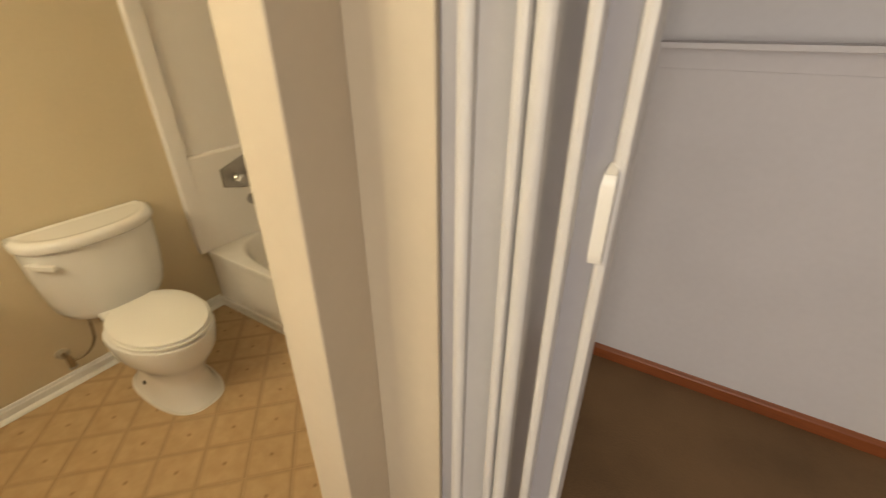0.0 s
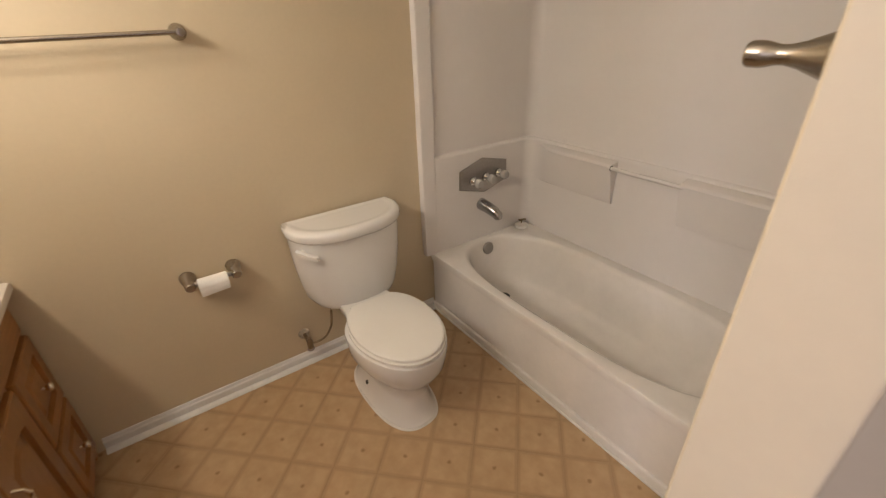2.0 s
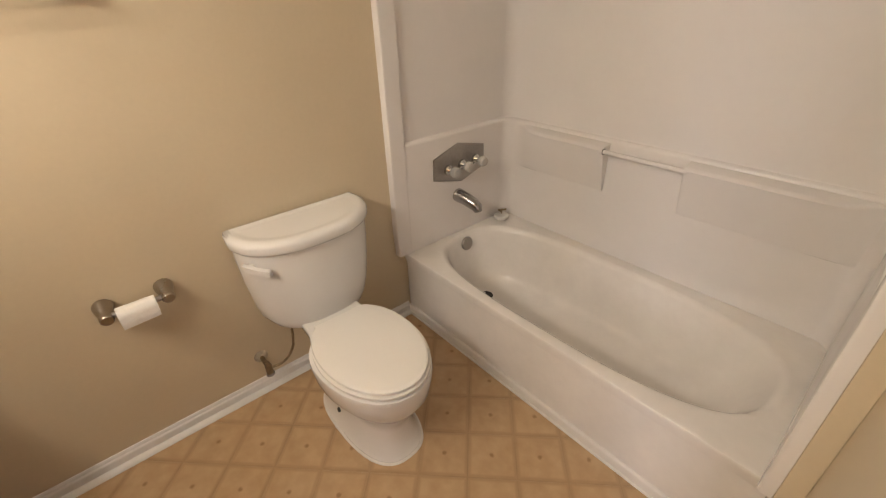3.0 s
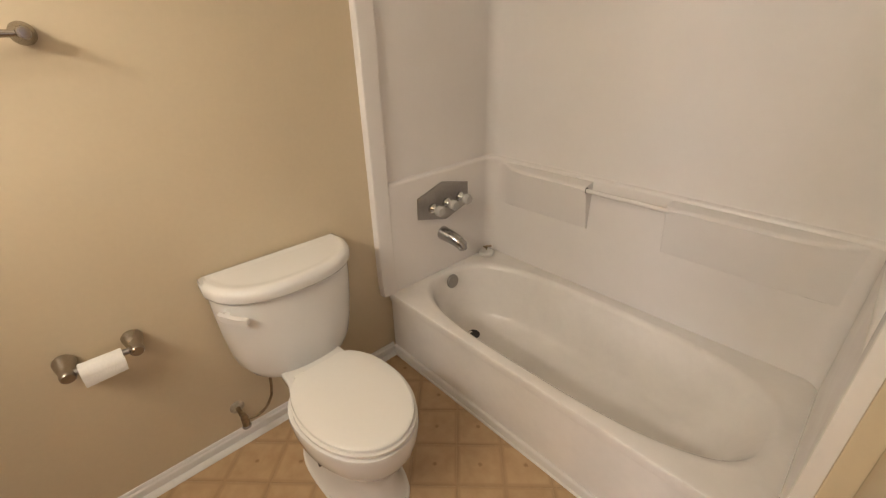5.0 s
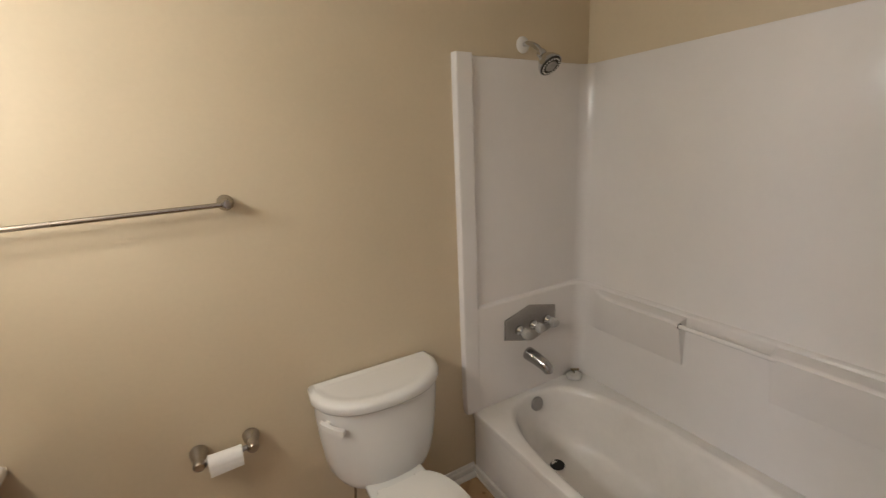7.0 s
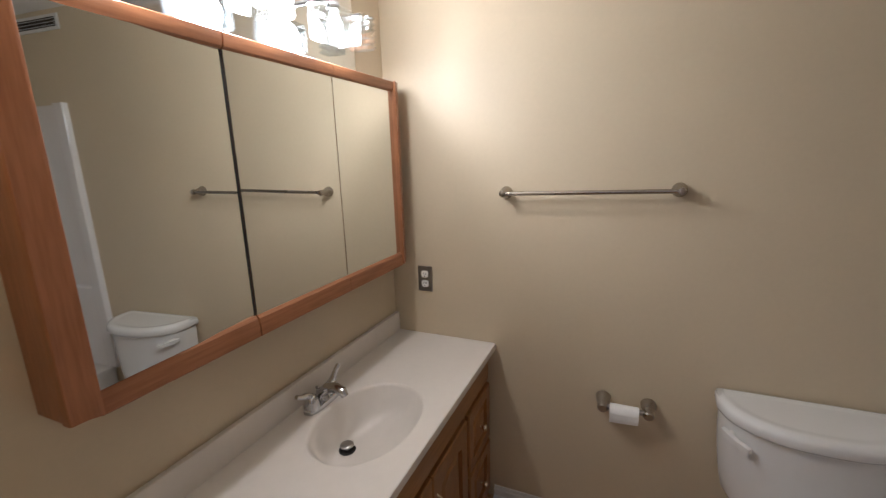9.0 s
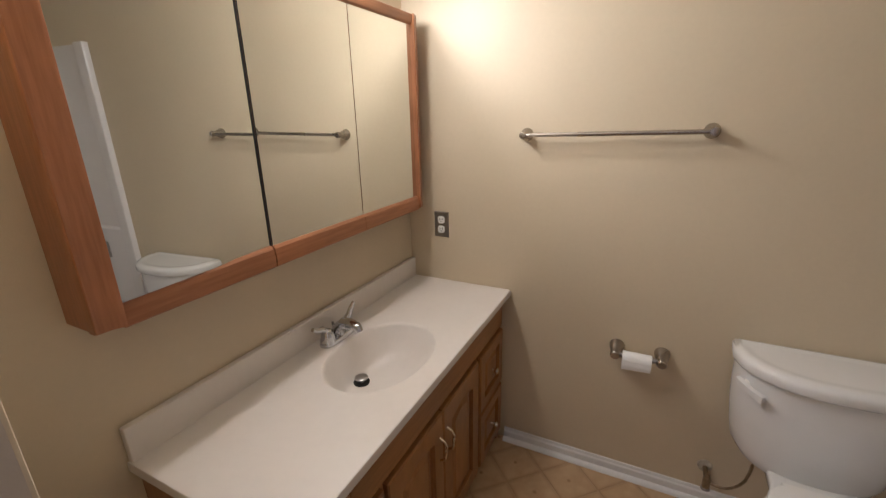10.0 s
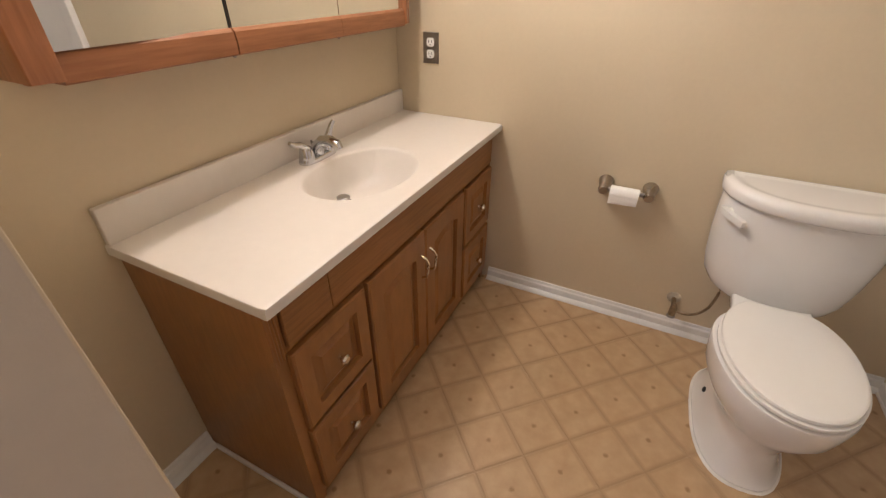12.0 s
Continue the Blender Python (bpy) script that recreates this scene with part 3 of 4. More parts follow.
    for s in (-1, 1):
        P("hinge", box(0.262, 0.292, cy + s * 0.075 - 0.02, cy + s * 0.075 + 0.02, 0.386, 0.409, 0.006, 3), SEAT)

    ty = cy + 0.009

    def tank_ring(z, hw, bulge, side, xb=0.018):
        out = []
        n = 28
        for i in range(n + 1):
            u = -1 + 2 * i / n
            out.append((hw * u, side + (bulge - side) * max(0.0, 1 - abs(u) ** 2.6) ** 0.62))
        pts = [Vector((xb, ty + hw - 0.006, z)), Vector((xb, ty - hw + 0.006, z))]
        pts += [Vector((f, ty + v, z)) for v, f in out]
        return pts
    body = [tank_ring(0.351, 0.150, 0.200, 0.09, 0.05), tank_ring(0.355, 0.174, 0.212, 0.08, 0.04), tank_ring(0.368, 0.196, 0.222, 0.074, 0.026), tank_ring(0.402, 0.216, 0.229, 0.072), tank_ring(0.46, 0.229, 0.232, 0.076),
            tank_ring(0.55, 0.240, 0.234, 0.082), tank_ring(0.63, 0.245, 0.235, 0.086), tank_ring(0.706, 0.247, 0.235, 0.09)]
    P("tank", loft(body), PORCELAIN, angle=60)
    cap = [tank_ring(0.706, 0.245, 0.237, 0.088, 0.016), tank_ring(0.710, 0.254, 0.250, 0.088, 0.010), tank_ring(0.720, 0.259, 0.257, 0.088, 0.007), tank_ring(0.738, 0.259, 0.257, 0.088, 0.007),
           tank_ring(0.750, 0.255, 0.252, 0.086, 0.010), tank_ring(0.757, 0.243, 0.239, 0.080, 0.018), tank_ring(0.758, 0.233, 0.227, 0.076, 0.026), tank_ring(0.7545, 0.219, 0.211, 0.072, 0.036), tank_ring(0.753, 0.203, 0.195, 0.07, 0.046)]
    P("tank_lid", loft(cap), PORCELAIN, angle=60)
    # flush lever
    lev = [(0.136, -0.238, 0.668, 0.008), (0.158, -0.234, 0.668, 0.013), (0.180, -0.221, 0.666, 0.013), (0.197, -0.206, 0.662, 0.011), (0.210, -0.193, 0.658, 0.013), (0.218, -0.183, 0.655, 0.014), (0.220, -0.178, 0.655, 0.010)]
    ring = lambda x, v, z, h: [Vector((x - 0.004, cy + v + 0.008, z - h)), Vector((x + 0.006, cy + v - 0.003, z - h * 0.8)), Vector((x + 0.006, cy + v - 0.003, z + h * 0.8)), Vector((x - 0.004, cy + v + 0.008, z + h))]
    P("flush_lever", loft([ring(*p) for p in lev]), PORCELAIN, "white flush lever", angle=30)
    P("lever_hub", lathe([(0.014, -0.02), (0.014, 0.006), (0.010, 0.010)], aim((0.160, cy - 0.220, 0.664), (0.75, -0.66, 0)), 16), SEAT)
    bm = loft([egg(0.39, 0.286, 0.23, cy, 0.140, 0.0, e=2.6), egg(0.39, 0.284, 0.228, cy, 0.138, 0.004, e=2.6), egg(0.39, 0.277, 0.221, cy, 0.131, 0.007, e=2.6)])
    P("caulk_ring", bm, CAULK, "white caulk line round the foot")
    return t


toilet()


def supply_valve():
    v = thing("supply_valve", "aged metal water supply valve with bent tube", "supply valve", (0.02, 1.33, 0.17))
    P = lambda name, bm, mat, label="": put(part(name, bm, mat, None, label), v)
    P("escutcheon", lathe([(0.027, 0), (0.026, 0.005), (0.016, 0.010), (0.009, 0.011)], aim((0.0, 1.325, 0.170), (1, 0, 0))), GRUBBY, "grubby white wall cover")
    P("stub", tube([(0.004, 1.325, 0.170), (0.075, 1.325, 0.165)], 0.009, 12), COPPER)
    P("body", lathe([(0.010, -0.03), (0.014, -0.025), (0.014, 0.012), (0.010, 0.022), (0.008, 0.03)], Matrix.Translation((0.072, 1.327, 0.157))), COPPER)
    P("handle", lathe([(0.016, 0), (0.018, 0.004), (0.016, 0.010), (0.006, 0.012)], aim((0.072, 1.327, 0.130), (0.2, 0, -1)), 10), STEEL, "small oval valve handle")
    pts = arc((0.076, 1.332, 0.160), (0.10, 1.40, 0.150), (0.10, 1.435, 0.235), 10) + arc((0.10, 1.437, 0.25), (0.10, 1.45, 0.30), (0.10, 1.44, 0.385), 8)
    P("supply_tube", tube(pts, 0.0052, 10), COPPER)


supply_valve()


# ---------------------------------------------------------------- towel bar, paper holder, hook
def post(m, tip=True):
    """A flared mounting post turned round z: wide base at the wall, waist, rounded cap."""
    return lathe([(0.024, 0), (0.0255, 0.003), (0.0245, 0.009), (0.020, 0.020), (0.0145, 0.034), (0.0115, 0.045), (0.0120, 0.051), (0.0140, 0.056), (0.0140, 0.066), (0.0115, 0.0715), (0.004, 0.073)], m)


def towel_bar():
    z, y0, y1 = 1.454, 0.546, 1.158
    rise = 0.012                                  # the bar hangs slightly out of level
    b = thing("towel_bar", "brushed nickel towel bar on the beige wall", "towel bar", (0.0, 0.85, z))
    for y in (y0, y1):
        put(part("post", post(aim((0, y, z + (rise if y == y1 else 0)), (1, 0, 0))), NICKEL, None), b)
    put(part("rod", tube([(0.0605, y0 - 0.004, z), (0.0605, y1 + 0.004, z + rise)], 0.0078, 16), NICKEL, None), b)


def paper_holder():
    z, y0, y1 = 0.628, 0.951, 1.115
    h = thing("toilet_paper_holder", "brushed nickel toilet paper holder with two posts", "paper holder", (0.0, 1.04, z))
    for y in (y0, y1):
        put(part("post", lathe([(0.026, 0), (0.0285, 0.004), (0.028, 0.012), (0.0245, 0.030), (0.0205, 0.046), (0.0185, 0.056), (0.0195, 0.064), (0.0195, 0.074), (0.016, 0.079), (0.005, 0.080)], aim((0, y, z + 0.004), (1, 0, -0.16))), NICKEL, None), h)
    put(part("roller", tube([(0.062, y0 + 0.006, z - 0.004), (0.062, y1 - 0.006, z - 0.004)], 0.0095, 16), STEEL, None, "dark spring roller"), h)
    r = thing("toilet_paper_roll", "nearly finished white toilet paper roll on the holder", "toilet paper", (0.062, 1.04, z))
    c = Vector((0.066, 0.985, z - 0.014))
    ring = lambda rad, y: [Vector((c.x + rad * math.cos(2 * math.pi * i / 28), y, c.z + rad * math.sin(2 * math.pi * i / 28))) for i in range(28)]
    ya, yb = 0.977, 1.081
    bm = loft([ring(0.0205, ya + 0.002), ring(0.027, ya), ring(0.0285, ya + 0.002), ring(0.0285, yb - 0.002), ring(0.027, yb), ring(0.0205, yb - 0.002), ring(0.0205, ya + 0.002)], False, False)
    put(part("roll", bm, PAPER, None), r)
    sheet = [(0.094, z - 0.014), (0.0955, z - 0.026), (0.0945, z - 0.038), (0.092, z - 0.050)]
    bm = loft([[Vector((x, ya + 0.001, zz)), Vector((x, yb - 0.001, zz + 0.002 * k)), Vector((x - 0.0012, yb - 0.001, zz + 0.002 * k)), Vector((x - 0.0012, ya + 0.001, zz))] for k, (x, zz) in enumerate(sheet)])
    put(part("loose_sheet", bm, PAPER, None), r)


towel_bar()
paper_holder()
def wall_vent():
    y0, y1, z0, z1 = 1.955, 2.36, 2.335, 2.415
    v = thing("wall_vent", "white metal air vent high on the beige wall", "air vent", (0, 2.16, 2.335))
    put(part("frame", box(0.0, 0.008, y0, y1, z0, z1, 0.003), TRIM, None), v)
    # dark sheet on the frame: the shade behind the slats as colour
    put(part("opening", box(0.0075, 0.0088, y0 + 0.02, y1 - 0.02, z0 + 0.016, z1 - 0.016), SHADOWGAP, None, "dark sheet painted as the vent opening's shade", False), v)
    for i in range(3):
        z = z0 + 0.024 + 0.016 * i
        put(part("slat", loft([[Vector((0.009, y, z)), Vector((0.020, y, z - 0.007)), Vector((0.020, y, z - 0.0055)), Vector((0.009, y, z + 0.0015))] for y in (y0 + 0.021, y1 - 0.021)]), TRIM, None), v)


wall_vent()
hook = thing("robe_hook", "brushed nickel robe hook on the wall beside the doorway", "robe hook", (EAST, 1.528, 1.428))
put(part("post", lathe([(0.031, 0), (0.0325, 0.004), (0.031, 0.012), (0.022, 0.026), (0.0130, 0.048), (0.0100, 0.060), (0.0100, 0.068), (0.0128, 0.078), (0.0136, 0.084), (0.0134, 0.093), (0.0118, 0.096), (0.004, 0.097)],
                       aim((EAST, 1.526, 1.430), (-1, 0, 0))), NICKEL, None), hook)


# ---------------------------------------------------------------- outlet
def outlet():
    o = thing("wall_outlet", "steel cover plate with white duplex outlet", "outlet", (0, 0.166, 1.06))
    put(part("cover_plate", box(0.0, 0.006, 0.131, 0.202, 1.001, 1.119, 0.0022), STEEL, None, "brushed steel cover plate"), o)
    for z in (1.038, 1.082):
        sock = put(part("socket", loft([egg(0, 0.0165, 0.0165, 0, 0.0168, 0, 24, 3.2), egg(0, 0.0165, 0.0165, 0, 0.0168, 0.0035, 24, 3.2), egg(0, 0.015, 0.015, 0, 0.0153, 0.0042, 24, 3.2)]), PLASTIC, None, "white socket face"), o)
        sock.data.transform(Matrix.Translation((0.0055, 0.1665, z)) @ Matrix.Rotation(radians(90), 4, "Y"))
        for dy in (-0.006, 0.006):
            put(part("slot", box(0.0085, 0.0101, 0.1665 + dy - 0.0011, 0.1665 + dy + 0.0011, z - 0.001, z + 0.008), DARK, None, smooth=False), o)
        put(part("ground_hole", lathe([(0.0024, 0), (0.0024, 0.0012)], aim((0.0089, 0.1665, z - 0.0085), (1, 0, 0)), 10), DARK, None), o)
    put(part("screw", lathe([(0.003, 0), (0.0026, 0.0012)], aim((0.0055, 0.1665, 1.06), (1, 0, 0)), 10), STEEL, None), o)


outlet()


# ---------------------------------------------------------------- vanity, worktop, faucet
VX, VY, VTOP = 1.282, 0.458, 0.762


def raised_panel(bm, x0, x1, y, z0, z1, frame_w, arch=0.0):
    """A frame with a sunk groove and a raised field, in the plane y, thickness 0.018; the field's top may be arched."""
    n = 12

    def outline(d, depth, ar):
        lo = [(x0 + d, z0 + d), (x1 - d, z0 + d)]
        top = []
        for i in range(n + 1):
            u = 1 - 2 * i / n
            top.append(((x0 + x1) / 2 + u * ((x1 - x0) / 2 - d), z1 - d - ar * min(1.0, abs(u) ** 1.6)))
        return [Vector((x, y + depth, z)) for x, z in lo + top]
    t = 0.019
    rows = [outline(0, 0, 0), outline(0, t - 0.005, 0), outline(0.005, t, 0), outline(frame_w, t, arch), outline(frame_w + 0.003, t - 0.014, arch), outline(frame_w + 0.012, t - 0.0145, arch),
            outline(frame_w + 0.034, t - 0.004, arch), outline(frame_w + 0.036, t - 0.003, arch)]
    return loft(rows, bm=bm)


def pull(x, z0, z1, y):
    return tube([(x, y, z0), (x, y + 0.018, z0 + 0.008), (x + 0.004, y + 0.026, z0 + (z1 - z0) * 0.3), (x, y + 0.024, (z0 + z1) / 2), (x - 0.004, y + 0.026, z0 + (z1 - z0) * 0.7),
                 (x, y + 0.018, z1 - 0.008), (x, y, z1)], 0.005, 10, radii=[0.0055, 0.0045, 0.004, 0.0052, 0.004, 0.0045, 0.0055])


def vanity():
    v = thing("vanity_cabinet", "medium brown oak vanity cabinet with raised-panel doors and drawers", "vanity cabinet", (0.64, 0.23, 0))
    P = lambda name, bm, mat, label="", parent=None, angle=30: put(part(name, bm, mat, None, label, angle=angle), parent or v)
    P("side_panel", box(0.003, 0.02, 0.003, VY - 0.018, 0, VTOP), OAK)
    P("side_panel", box(VX - 0.018, VX, 0.003, VY - 0.018, 0.0, VTOP, 0.001), OAK)
    P("bottom_panel", box(0.02, VX - 0.018, 0.003, VY - 0.02, 0.09, 0.105), OAK_H)
    P("back_panel", box(0.02, VX - 0.018, 0.003, 0.012, 0.105, VTOP), OAK)
    P("plinth", box(0.036, VX - 0.037, VY - 0.024, VY - 0.010, 0, 0.0515, 0.0012), OAK_H)
    bm = box(0.003, 0.035, VY - 0.018, VY, 0.0, VTOP, 0.0015)
    P("face_stile", bm, OAK)
    bm = box(VX - 0.036, VX + 0.001, VY - 0.018, VY, 0.0, VTOP, 0.0015)
    for i in range(3):
        xx = VX - 0.008 - 0.008 * i
        bm = tube([(xx, VY - 0.0005, 0.60), (xx, VY - 0.0005, 0.745)], 0.0034, 8, bm)
    P("fluted_stile", bm, OAK)
    for x0, x1 in ((0.296, 0.326), (0.956, 0.986)):
        P("face_stile", box(x0, x1, VY - 0.018, VY, 0.075, VTOP - 0.15, 0.0012), OAK)
    for z0, z1 in ((0.052, 0.088), (0.603, 0.628)):
        P("face_rail", box(0.036, VX - 0.037, VY - 0.0185, VY - 0.0005, z0, z1, 0.0012), OAK_H)
    P("face_rail", box(0.036, VX - 0.037, VY - 0.0185, VY - 0.0005, 0.628, VTOP, 0.0012), OAK_H)
    # plain false front under the worktop, in two lengths
    for x0, x1 in ((0.03, 1.098), (1.0995, 1.247)):
        P("false_front", box(x0, x1, VY, VY + 0.014, 0.632, VTOP - 0.004, 0.004), OAK_H)
    for x0, x1 in ((0.028, 0.300), (0.978, 1.252)):
        for z0, z1 in ((0.345, 0.612), (0.070, 0.330)):
            d = P("drawer", raised_panel(None, x0, x1, VY + 0.0005, z0, z1, 0.048), OAK)
            m = aim(((x0 + x1) / 2, VY + 0.0185, (z0 + z1) / 2), (0, 1, 0))
            P("knob", lathe([(0.007, 0), (0.006, 0.008), (0.010, 0.013), (0.0145, 0.018), (0.0145, 0.023), (0.010, 0.028), (0.003, 0.030)], m, 20), BRASS, "pale metal knob", d)
    for x0, x1, hx in ((0.322, 0.637, 0.612), (0.643, 0.962, 0.668)):
        d = P("cabinet_door", raised_panel(None, x0, x1, VY + 0.0005, 0.070, 0.612, 0.062, 0.022), OAK)
        P("handle", pull(hx, 0.435, 0.525, VY + 0.018), BRASS, "curved pale metal handle", d)
    P("shoe_strip", box(VX, VX + 0.012, 0.03, VY - 0.02, 0, 0.014, 0.004), TRIM, "white strip along the cabinet side")
    return v


vanity()


def worktop():
    x0, x1, y0, y1, top = 0.002, 1.300, 0.002, 0.500, 0.793
    cx, cy = 0.670, 0.272
    w = thing("sink_countertop", "cream cultured marble countertop with moulded oval basin", "countertop", (0.65, 0.25, 0.765))
    an = angles_for(x0, x1, y0, y1, cx, cy, 80)
    ov = lambda a, b, e, z, sx=0, sy=0: [on_oval(t, cx + sx, cy + sy, a, a, b, e, z) for t in an]
    rect = lambda d, z: [on_rect(t, x0, x1 - d, y0, y1 - d, cx, cy, z) for t in an]
    rings = [ov(0.25, 0.19, 2, top - 0.030), rect(0.004, top - 0.030), rect(0, top - 0.026), rect(0, top - 0.007), rect(0.002, top - 0.002), rect(0.008, top),
             ov(0.222, 0.163, 2.1, top), ov(0.216, 0.158, 2.1, top - 0.002), ov(0.209, 0.152, 2.1, top - 0.009), ov(0.190, 0.138, 2.1, top - 0.045, 0.002, -0.003), ov(0.165, 0.117, 2.1, top - 0.085, 0.006, -0.014),
             ov(0.122, 0.082, 2.0, top - 0.110, 0.012, -0.036), ov(0.07, 0.05, 2, top - 0.121, 0.017, -0.06), ov(0.025, 0.025, 2, top - 0.124, 0.020, -0.078)]
    put(part("top", loft(rings, cap0=False), MARBLE, None), w)
    put(part("backsplash", box(x0, x1 - 0.004, 0.0012, 0.021, top - 0.002, 0.884, 0.004, 3), MARBLE, None), w)
    m = Matrix.Translation((cx + 0.020, cy - 0.078, top - 0.1235))
    put(part("drain_ring", lathe([(0.027, 0), (0.028, 0.003), (0.022, 0.004), (0.018, 0.002)], m), DARK, None, "dark drain opening"), w)
    put(part("drain_stopper", lathe([(0.006, 0), (0.006, 0.014), (0.022, 0.017), (0.0225, 0.021), (0.018, 0.024), (0.005, 0.025)], m), STEEL, None, "dull metal pop-up stopper"), w)


worktop()


def faucet():
    top, fx, fy = 0.793, 0.650, 0.075
    f = thing("basin_faucet", "chrome centerset basin faucet with two lever handles", "faucet", (fx, fy, top))
    P = lambda name, bm, mat, label="": put(part(name, bm, mat, None, label), f)
    ring = lambda a, b, z, e=3: [Vector((fx + v.y, fy + v.x, v.z)) for v in egg(0, b, b, 0, a, z, 36, e)]
    P("base_plate", loft([ring(0.080, 0.028, top), ring(0.081, 0.029, top + 0.008), ring(0.077, 0.026, top + 0.016), ring(0.066, 0.019, top + 0.020)]), CHROME)
    pts = [(fx, fy, top + 0.012), (fx, fy + 0.006, top + 0.040), (fx, fy + 0.030, top + 0.062), (fx, fy + 0.062, top + 0.068), (fx, fy + 0.090, top + 0.060), (fx, fy + 0.098, top + 0.046)]
    P("spout", tube(pts, 0.015, 18, radii=[0.026, 0.023, 0.020, 0.018, 0.0165, 0.012]), CHROME)
    P("lift_rod", tube([(fx, fy - 0.018, top + 0.015), (fx, fy - 0.020, top + 0.058)], 0.004, 8), CHROME)
    for s, tip in ((1, (0.058, -0.006, 0.082)), (-1, (-0.030, 0.016, 0.108))):
        hx = fx + s * 0.051
        P("handle_hub", lathe([(0.027, 0.010), (0.026, 0.022), (0.022, 0.040), (0.019, 0.050), (0.012, 0.057), (0.003, 0.059)], Matrix.Translation((hx, fy, top))), CHROME)
        pts = [(hx, fy, top + 0.048), (hx + tip[0] * 0.35, fy + tip[1] * 0.3, top + 0.066), (hx + tip[0] * 0.7, fy + tip[1] * 0.7, top + tip[2] * 0.86), (hx + tip[0], fy + tip[1], top + tip[2])]
        P("lever", tube(pts, 0.007, 12, radii=[0.013, 0.011, 0.0085, 0.007]), CHROME)


faucet()


# ---------------------------------------------------------------- mirror cabinet and lamp
def mirror_cabinet():
    x0, x1, y1, z0, z1 = 0.078, 1.328, 0.113, 1.147, 1.900
    g0, g1, gz0, gz1 = 0.116, 1.277, 1.206, 1.862
    s1, s2 = 0.900, 0.494
    c = thing("mirror_cabinet", "wall mirror cabinet with reddish oak frame and three mirror doors", "mirror cabinet", (0.7, 0, 1.17))
    P = lambda name, bm, mat, label="", parent=None, angle=30: put(part(name, bm, mat, None, label, angle=angle), parent or c)
    P("body", box(x0 + 0.006, x1 - 0.006, 0.0015, 0.078, z0 + 0.012, z1 - 0.006, 0.002), OAK_RED, "oak cabinet body")

    def stile(xa, xb, flip):
        """Moulded upright: outer edge thin, stepped towards the glass."""
        prof = [(0.06, 0.0015), (0.06, 0.086), (0, 0.090), (0, 0.109), (0.05, 0.1135), (0.55, 0.1160), (0.8, 0.1225), (0.92, 0.1235), (1.0, 0.1222), (1.0, 0.088), (0.5, 0.0015)]
        pts = [(xa + (xb - xa) * (1 - u if flip else u), v) for u, v in prof]
        return loft([[Vector((x, y, z)) for x, y in pts] for z in (z0 + 0.008, z1)])
    P("stile", stile(g1, x1, True), OAK_RED)
    P("stile", stile(x0, g0, False), OAK_RED)

    def rail(xa, xb, za, zb, flip):
        prof = [(0, 0.070), (0, 0.112), (0.06, 0.1155), (0.5, 0.1160), (0.86, 0.1130), (1.0, 0.1065), (1.0, 0.079)]
        pts = [(v, zb + (za - zb) * u if flip else za + (zb - za) * u) for u, v in prof]
        return loft([[Vector((x, y, z)) for y, z in pts] for x in (xa, xb)])
    for xa, xb, ya, yb in ((s1 + 0.003, g1, 0.1005, 0.1215), (s2 + 0.0018, s1 - 0.004, 0.1055, 0.1055), (g0, s2 - 0.0018, 0.1055, 0.1055)):
        # the glass; the wide door stands slightly askew
        pts = [Vector((xa, ya, gz0 - 0.004)), Vector((xb, yb, gz0 - 0.004)), Vector((xb, yb, gz1 + 0.004)), Vector((xa, ya, gz1 + 0.004))]
        back = [p - Vector((0, 0.004, 0)) for p in pts]
        d = P("mirror_door", loft([back, pts]), MIRROR, "mirror glass door")
        P("bottom_rail", rail(xa - 0.0012, xb + 0.0012, z0, gz0, False), OAK_RED_H, "oak rail", d)
        P("top_rail", rail(xa - 0.0012, xb + 0.0012, gz1, z1, True), OAK_RED_H, "oak rail", d)
    # dark strips fill the door gaps, their shade put in as colour
    P("door_gap", box(s1 - 0.005, s1 + 0.0035, 0.0785, 0.0995, z0 + 0.01, z1 - 0.01), SHADOWGAP, "dark strip painted as the gap's shade between the doors")
    P("door_gap", box(s2 - 0.003, s2 + 0.003, 0.0785, 0.0985, z0 + 0.01, z1 - 0.01), SHADOWGAP, "dark strip painted as the gap's shade between the doors")
    for s in (s1, s2):
        P("hinge_pin", lathe([(0.005, 0), (0.005, 0.006), (0.003, 0.008)], aim((s, 0.095, z0 + 0.001), (0, 0, -1)), 10), STEEL)
        P("hinge_pin", lathe([(0.006, 0), (0.006, 0.005), (0.003, 0.007)], aim((s, 0.095, z1), (0, 0, 1)), 10), BRASS)


mirror_cabinet()


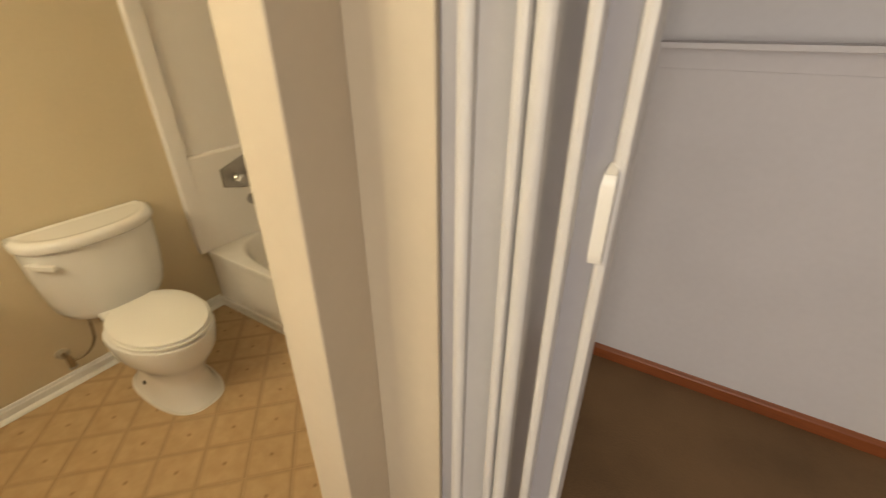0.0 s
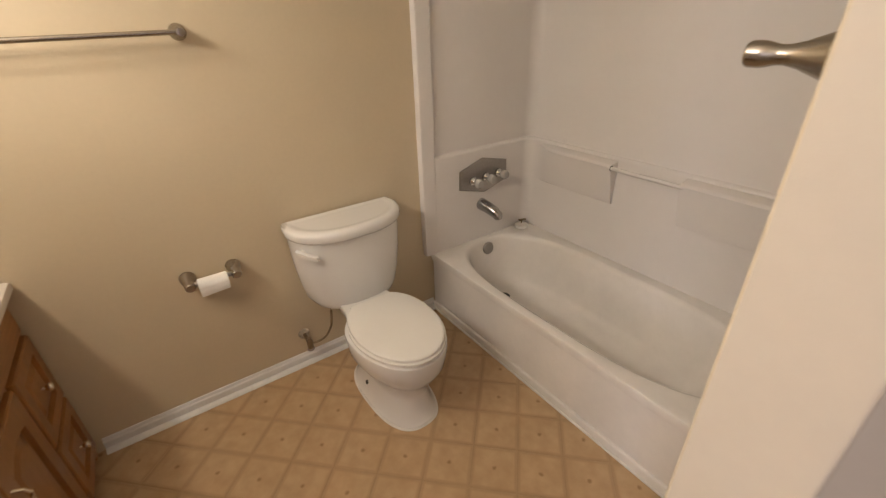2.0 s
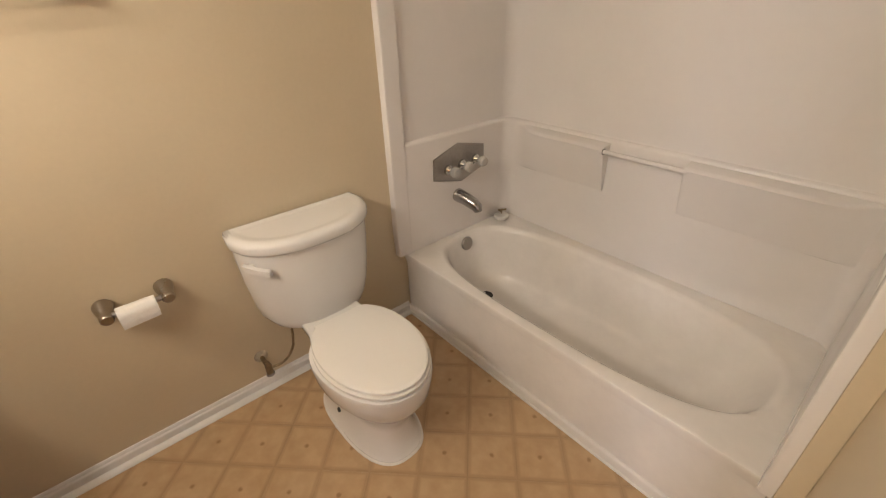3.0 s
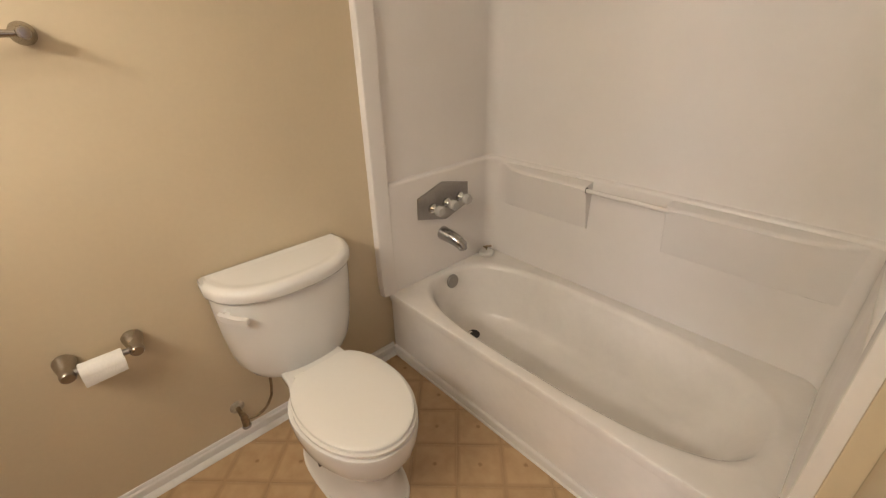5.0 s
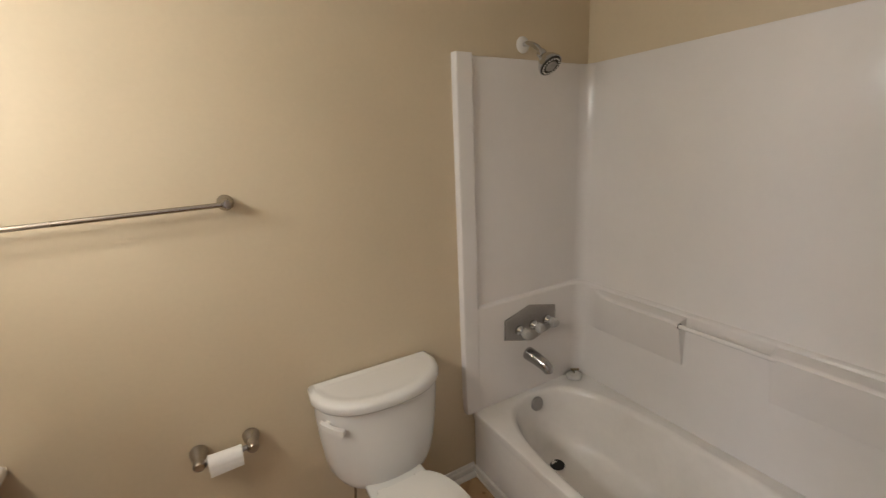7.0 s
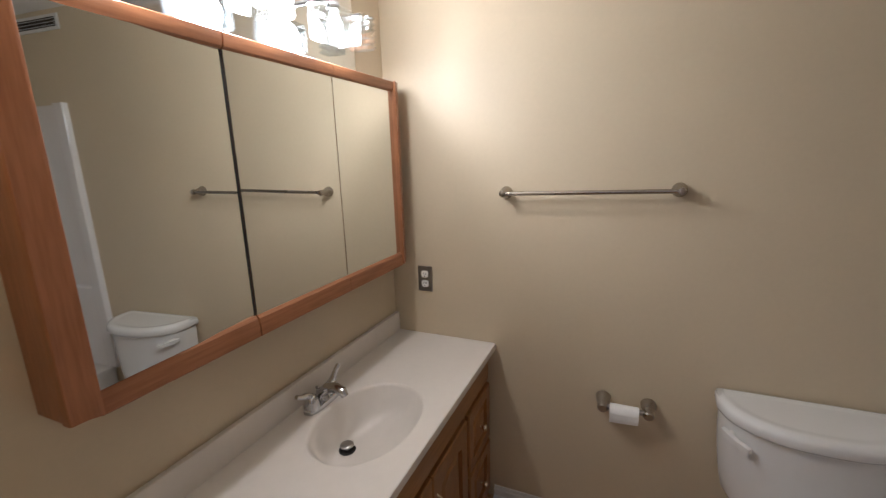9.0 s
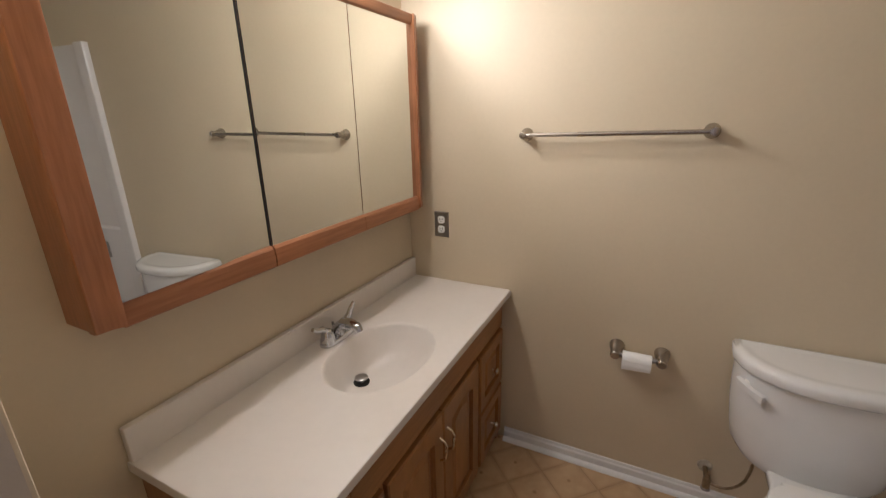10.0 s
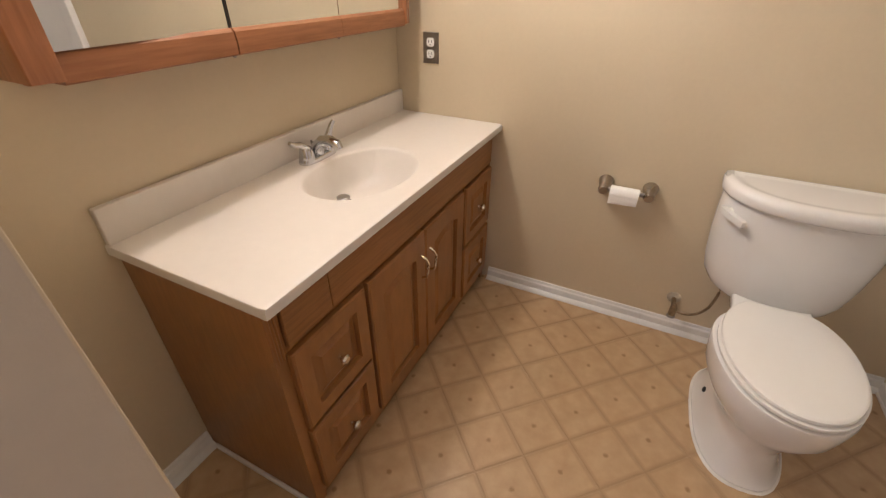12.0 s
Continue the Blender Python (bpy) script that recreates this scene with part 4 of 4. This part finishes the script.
def vanity_light():
    v = thing("vanity_light", "lit chrome vanity light with three clear ribbed glass shades", "vanity light", (0.77, 0, 2.06))
    P = lambda name, bm, mat, label="", parent=None: put(part(name, bm, mat, None, label), parent or v)
    P("backplate", box(0.225, 1.335, 0.001, 0.020, 1.925, 2.215, 0.004), PLATE, "mirror-bright chrome backplate")
    for bx in BULBS:
        P("arm", tube([(bx, 0.02, 2.090), (bx, 0.05, 2.092), (bx, BULB_Y, 2.077)], 0.009, 12), CHROME)
        P("cup", lathe([(0.022, 0.0), (0.024, 0.010), (0.018, 0.022), (0.008, 0.026)], Matrix.Translation((bx, BULB_Y, 2.053))), CHROME)
        # square ribbed glass shade, open below
        def sq(h, z):
            pts = []
            k = 10
            for sx, sy, ex, ey in ((-1, -1, 1, -1), (1, -1, 1, 1), (1, 1, -1, 1), (-1, 1, -1, -1)):
                for i in range(k):
                    u = i / k
                    rib = 1 + (0.03 if i % 2 else 0)
                    pts.append(Vector((bx + h * rib * (sx + (ex - sx) * u), BULB_Y + h * 0.62 * rib * (sy + (ey - sy) * u), z)))
            return pts
        shade = P("shade", loft([sq(0.030, 2.058), sq(0.066, 2.053), sq(0.072, 2.040), sq(0.072, 1.967), sq(0.068, 1.962), sq(0.066, 1.967), sq(0.066, 2.035), sq(0.05, 2.047)], False, False), GLASS, "clear ribbed glass shade")
        b = P("bulb", lathe([(0.012, 0.05), (0.014, 0.04), (0.021, 0.02), (0.0245, 0.002), (0.021, -0.015), (0.010, -0.024), (0.002, -0.026)], Matrix.Translation((bx, BULB_Y, BULB_Z)), 20), BULB, "glowing bulb")
        b.visible_shadow = False

    # ribbed glass blocks that close the two ends
    for ex in (0.272, 1.288):
        zs = [1.985 + 0.0095 * i for i in range(13)]
        rings = []
        for i, z in enumerate(zs):
            k = 0.024 if i % 2 else 0.020
            rings.append([Vector((ex - k, 0.045, z)), Vector((ex + k, 0.045, z)), Vector((ex + k, 0.045 + 3.6 * k, z)), Vector((ex - k, 0.045 + 3.6 * k, z))])
        P("glass_block", loft(rings), GLASS, "ribbed glass end block")
        P("block_holder", box(ex - 0.012, ex + 0.012, 0.019, 0.09, 2.100, 2.108, 0.002), CHROME)


vanity_light()


# ---------------------------------------------------------------- closet
def accordion_door():
    d = thing("accordion_door", "white vinyl accordion closet door folded open", "folding door", (2.0, 1.6, 0.02))
    P = lambda name, bm, mat, label="": put(part(name, bm, mat, None, label), d)
    z0, z1 = 0.02, 1.965

    def rib(xa, xb, y, d=0.024):
        """A rounded upright edge of a folded slat."""
        w = xb - xa
        prof = [(0, d), (0, 0.006), (0.15, 0.0015), (0.4, 0), (0.6, 0), (0.85, 0.0015), (1, 0.006), (1, d)]
        return loft([[Vector((xa + w * u, y + v, z)) for u, v in prof] for z in (z0, z1)])

    def slat(xa, ya, xb, yb, t=0.007):
        n = Vector((ya - yb, xb - xa, 0)).normalized() * t
        a, b = Vector((xa, ya, 0)), Vector((xb, yb, 0))
        return loft([[p + Vector((0, 0, z)) for p in (a, b, b + n, a + n)] for z in (z0, z1)])
    y = CY0
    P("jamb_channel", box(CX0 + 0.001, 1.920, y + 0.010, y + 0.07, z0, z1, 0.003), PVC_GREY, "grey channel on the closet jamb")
    P("slat_edge", rib(1.923, 1.949, y - 0.010), VINYL_PVC)
    P("slat", slat(1.947, y + 0.008, 2.006, y + 0.052), VINYL_PVC)
    P("slat_edge", rib(2.008, 2.028, y - 0.010), VINYL_PVC)
    P("slat_edge", rib(2.033, 2.060, y - 0.009), VINYL_PVC)
    P("slat", slat(1.952, y + 0.05, 2.010, y + 0.10), VINYL_PVC)
    P("slat", slat(2.012, y + 0.10, 2.046, y + 0.12), VINYL_PVC)
    P("slat", slat(2.059, y + 0.014, 2.034, y + 0.225), VINYL_PVC)
    P("slat_edge", rib(2.093, 2.114, y - 0.002, 0.05), VINYL_PVC)
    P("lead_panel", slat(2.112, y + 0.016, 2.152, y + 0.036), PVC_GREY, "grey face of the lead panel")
    P("slat_edge", rib(2.149, 2.170, y + 0.022, 0.05), VINYL_PVC)
    hx, hy = 2.152, y + 0.030
    sec = lambda z, k, d: [Vector((hx - k, hy, z)), Vector((hx - k * 0.8, hy - d, z)), Vector((hx + k * 0.8, hy - d + 0.004, z)), Vector((hx + k, hy + 0.008, z))]
    P("door_handle", loft([sec(1.180, 0.009, 0.004), sec(1.186, 0.011, 0.022), sec(1.205, 0.0115, 0.030), sec(1.305, 0.0115, 0.030), sec(1.322, 0.010, 0.024), sec(1.333, 0.006, 0.006)]), PLASTIC, "white plastic pull handle")
    P("track", box(CX0, CX1, CY0 + 0.03, CY0 + 0.07, 1.965, CTOP), VINYL_PVC, "white overhead track")


accordion_door()
shelf = thing("closet_shelf", "white painted closet shelf with a front cleat", "closet shelf", (2.7, 2.6, 1.41))
put(part("board", box(HALL + 0.002, BX1 - 0.902, 2.60, 2.798, 1.4255, 1.443, 0.002), HALL_WALL, None), shelf)
put(part("cleat", box(HALL + 0.002, BX1 - 0.902, 2.780, 2.798, 1.355, 1.4250, 0.002), HALL_WALL, None), shelf)


# ---------------------------------------------------------------- vinyl squares
def vinyl_squares():
    side, u0, v0, gap = 0.2415, 0.002, 0.034, 0.0048
    h = side / 2 - gap * 0.7071
    xmax, ymax = HALL - 0.062, 2.078
    floor = bpy.data.objects["floor"]
    shared = None
    k = 0
    for i in range(-12, 20):
        for j in range(-14, 14):
            u, v = u0 + side * i, v0 + side * j
            cx, cy = (u + v) / 2, (u - v) / 2
            if cx < -h or cx > xmax + h or cy < -h or cy > ymax + h:
                continue
            if cx > EAST - 0.02 and not DOOR0 - 0.05 < cy < DOOR1 + 0.05:
                if cx - h > EAST:
                    continue
            inside = h <= cx <= EAST - h and h <= cy <= ymax - h
            if inside and shared:
                ob = new("vinyl_square", shared)
            else:
                bm = bmesh.new()
                lo = [bm.verts.new((h * a, h * b, 0.0)) for a, b in ((1, 0), (0, 1), (-1, 0), (0, -1))]
                hi = [bm.verts.new(((h - 0.002) * a, (h - 0.002) * b, 0.0012)) for a, b in ((1, 0), (0, 1), (-1, 0), (0, -1))]
                bm.faces.new(hi)
                for q in range(4):
                    bm.faces.new((lo[q], lo[(q + 1) % 4], hi[(q + 1) % 4], hi[q]))
                if not inside:
                    east = xmax if DOOR0 < cy < DOOR1 else EAST
                    for co, no in (((0.0005 - cx, 0, 0), (-1, 0, 0)), ((east - cx, 0, 0), (1, 0, 0)), ((0, 0.0005 - cy, 0), (0, -1, 0)), ((0, ymax - cy, 0), (0, 1, 0))):
                        bmesh.ops.bisect_plane(bm, geom=bm.verts[:] + bm.edges[:] + bm.faces[:], plane_co=co, plane_no=no, clear_outer=True)
                if not bm.faces:
                    bm.free()
                    continue
                me = finish(bm, "vinyl_square", TILE, False)
                if inside:
                    shared = me
                ob = new("vinyl_square", me)
            ob.location = (cx, cy, 0.0002)
            ob.parent = floor


vinyl_squares()
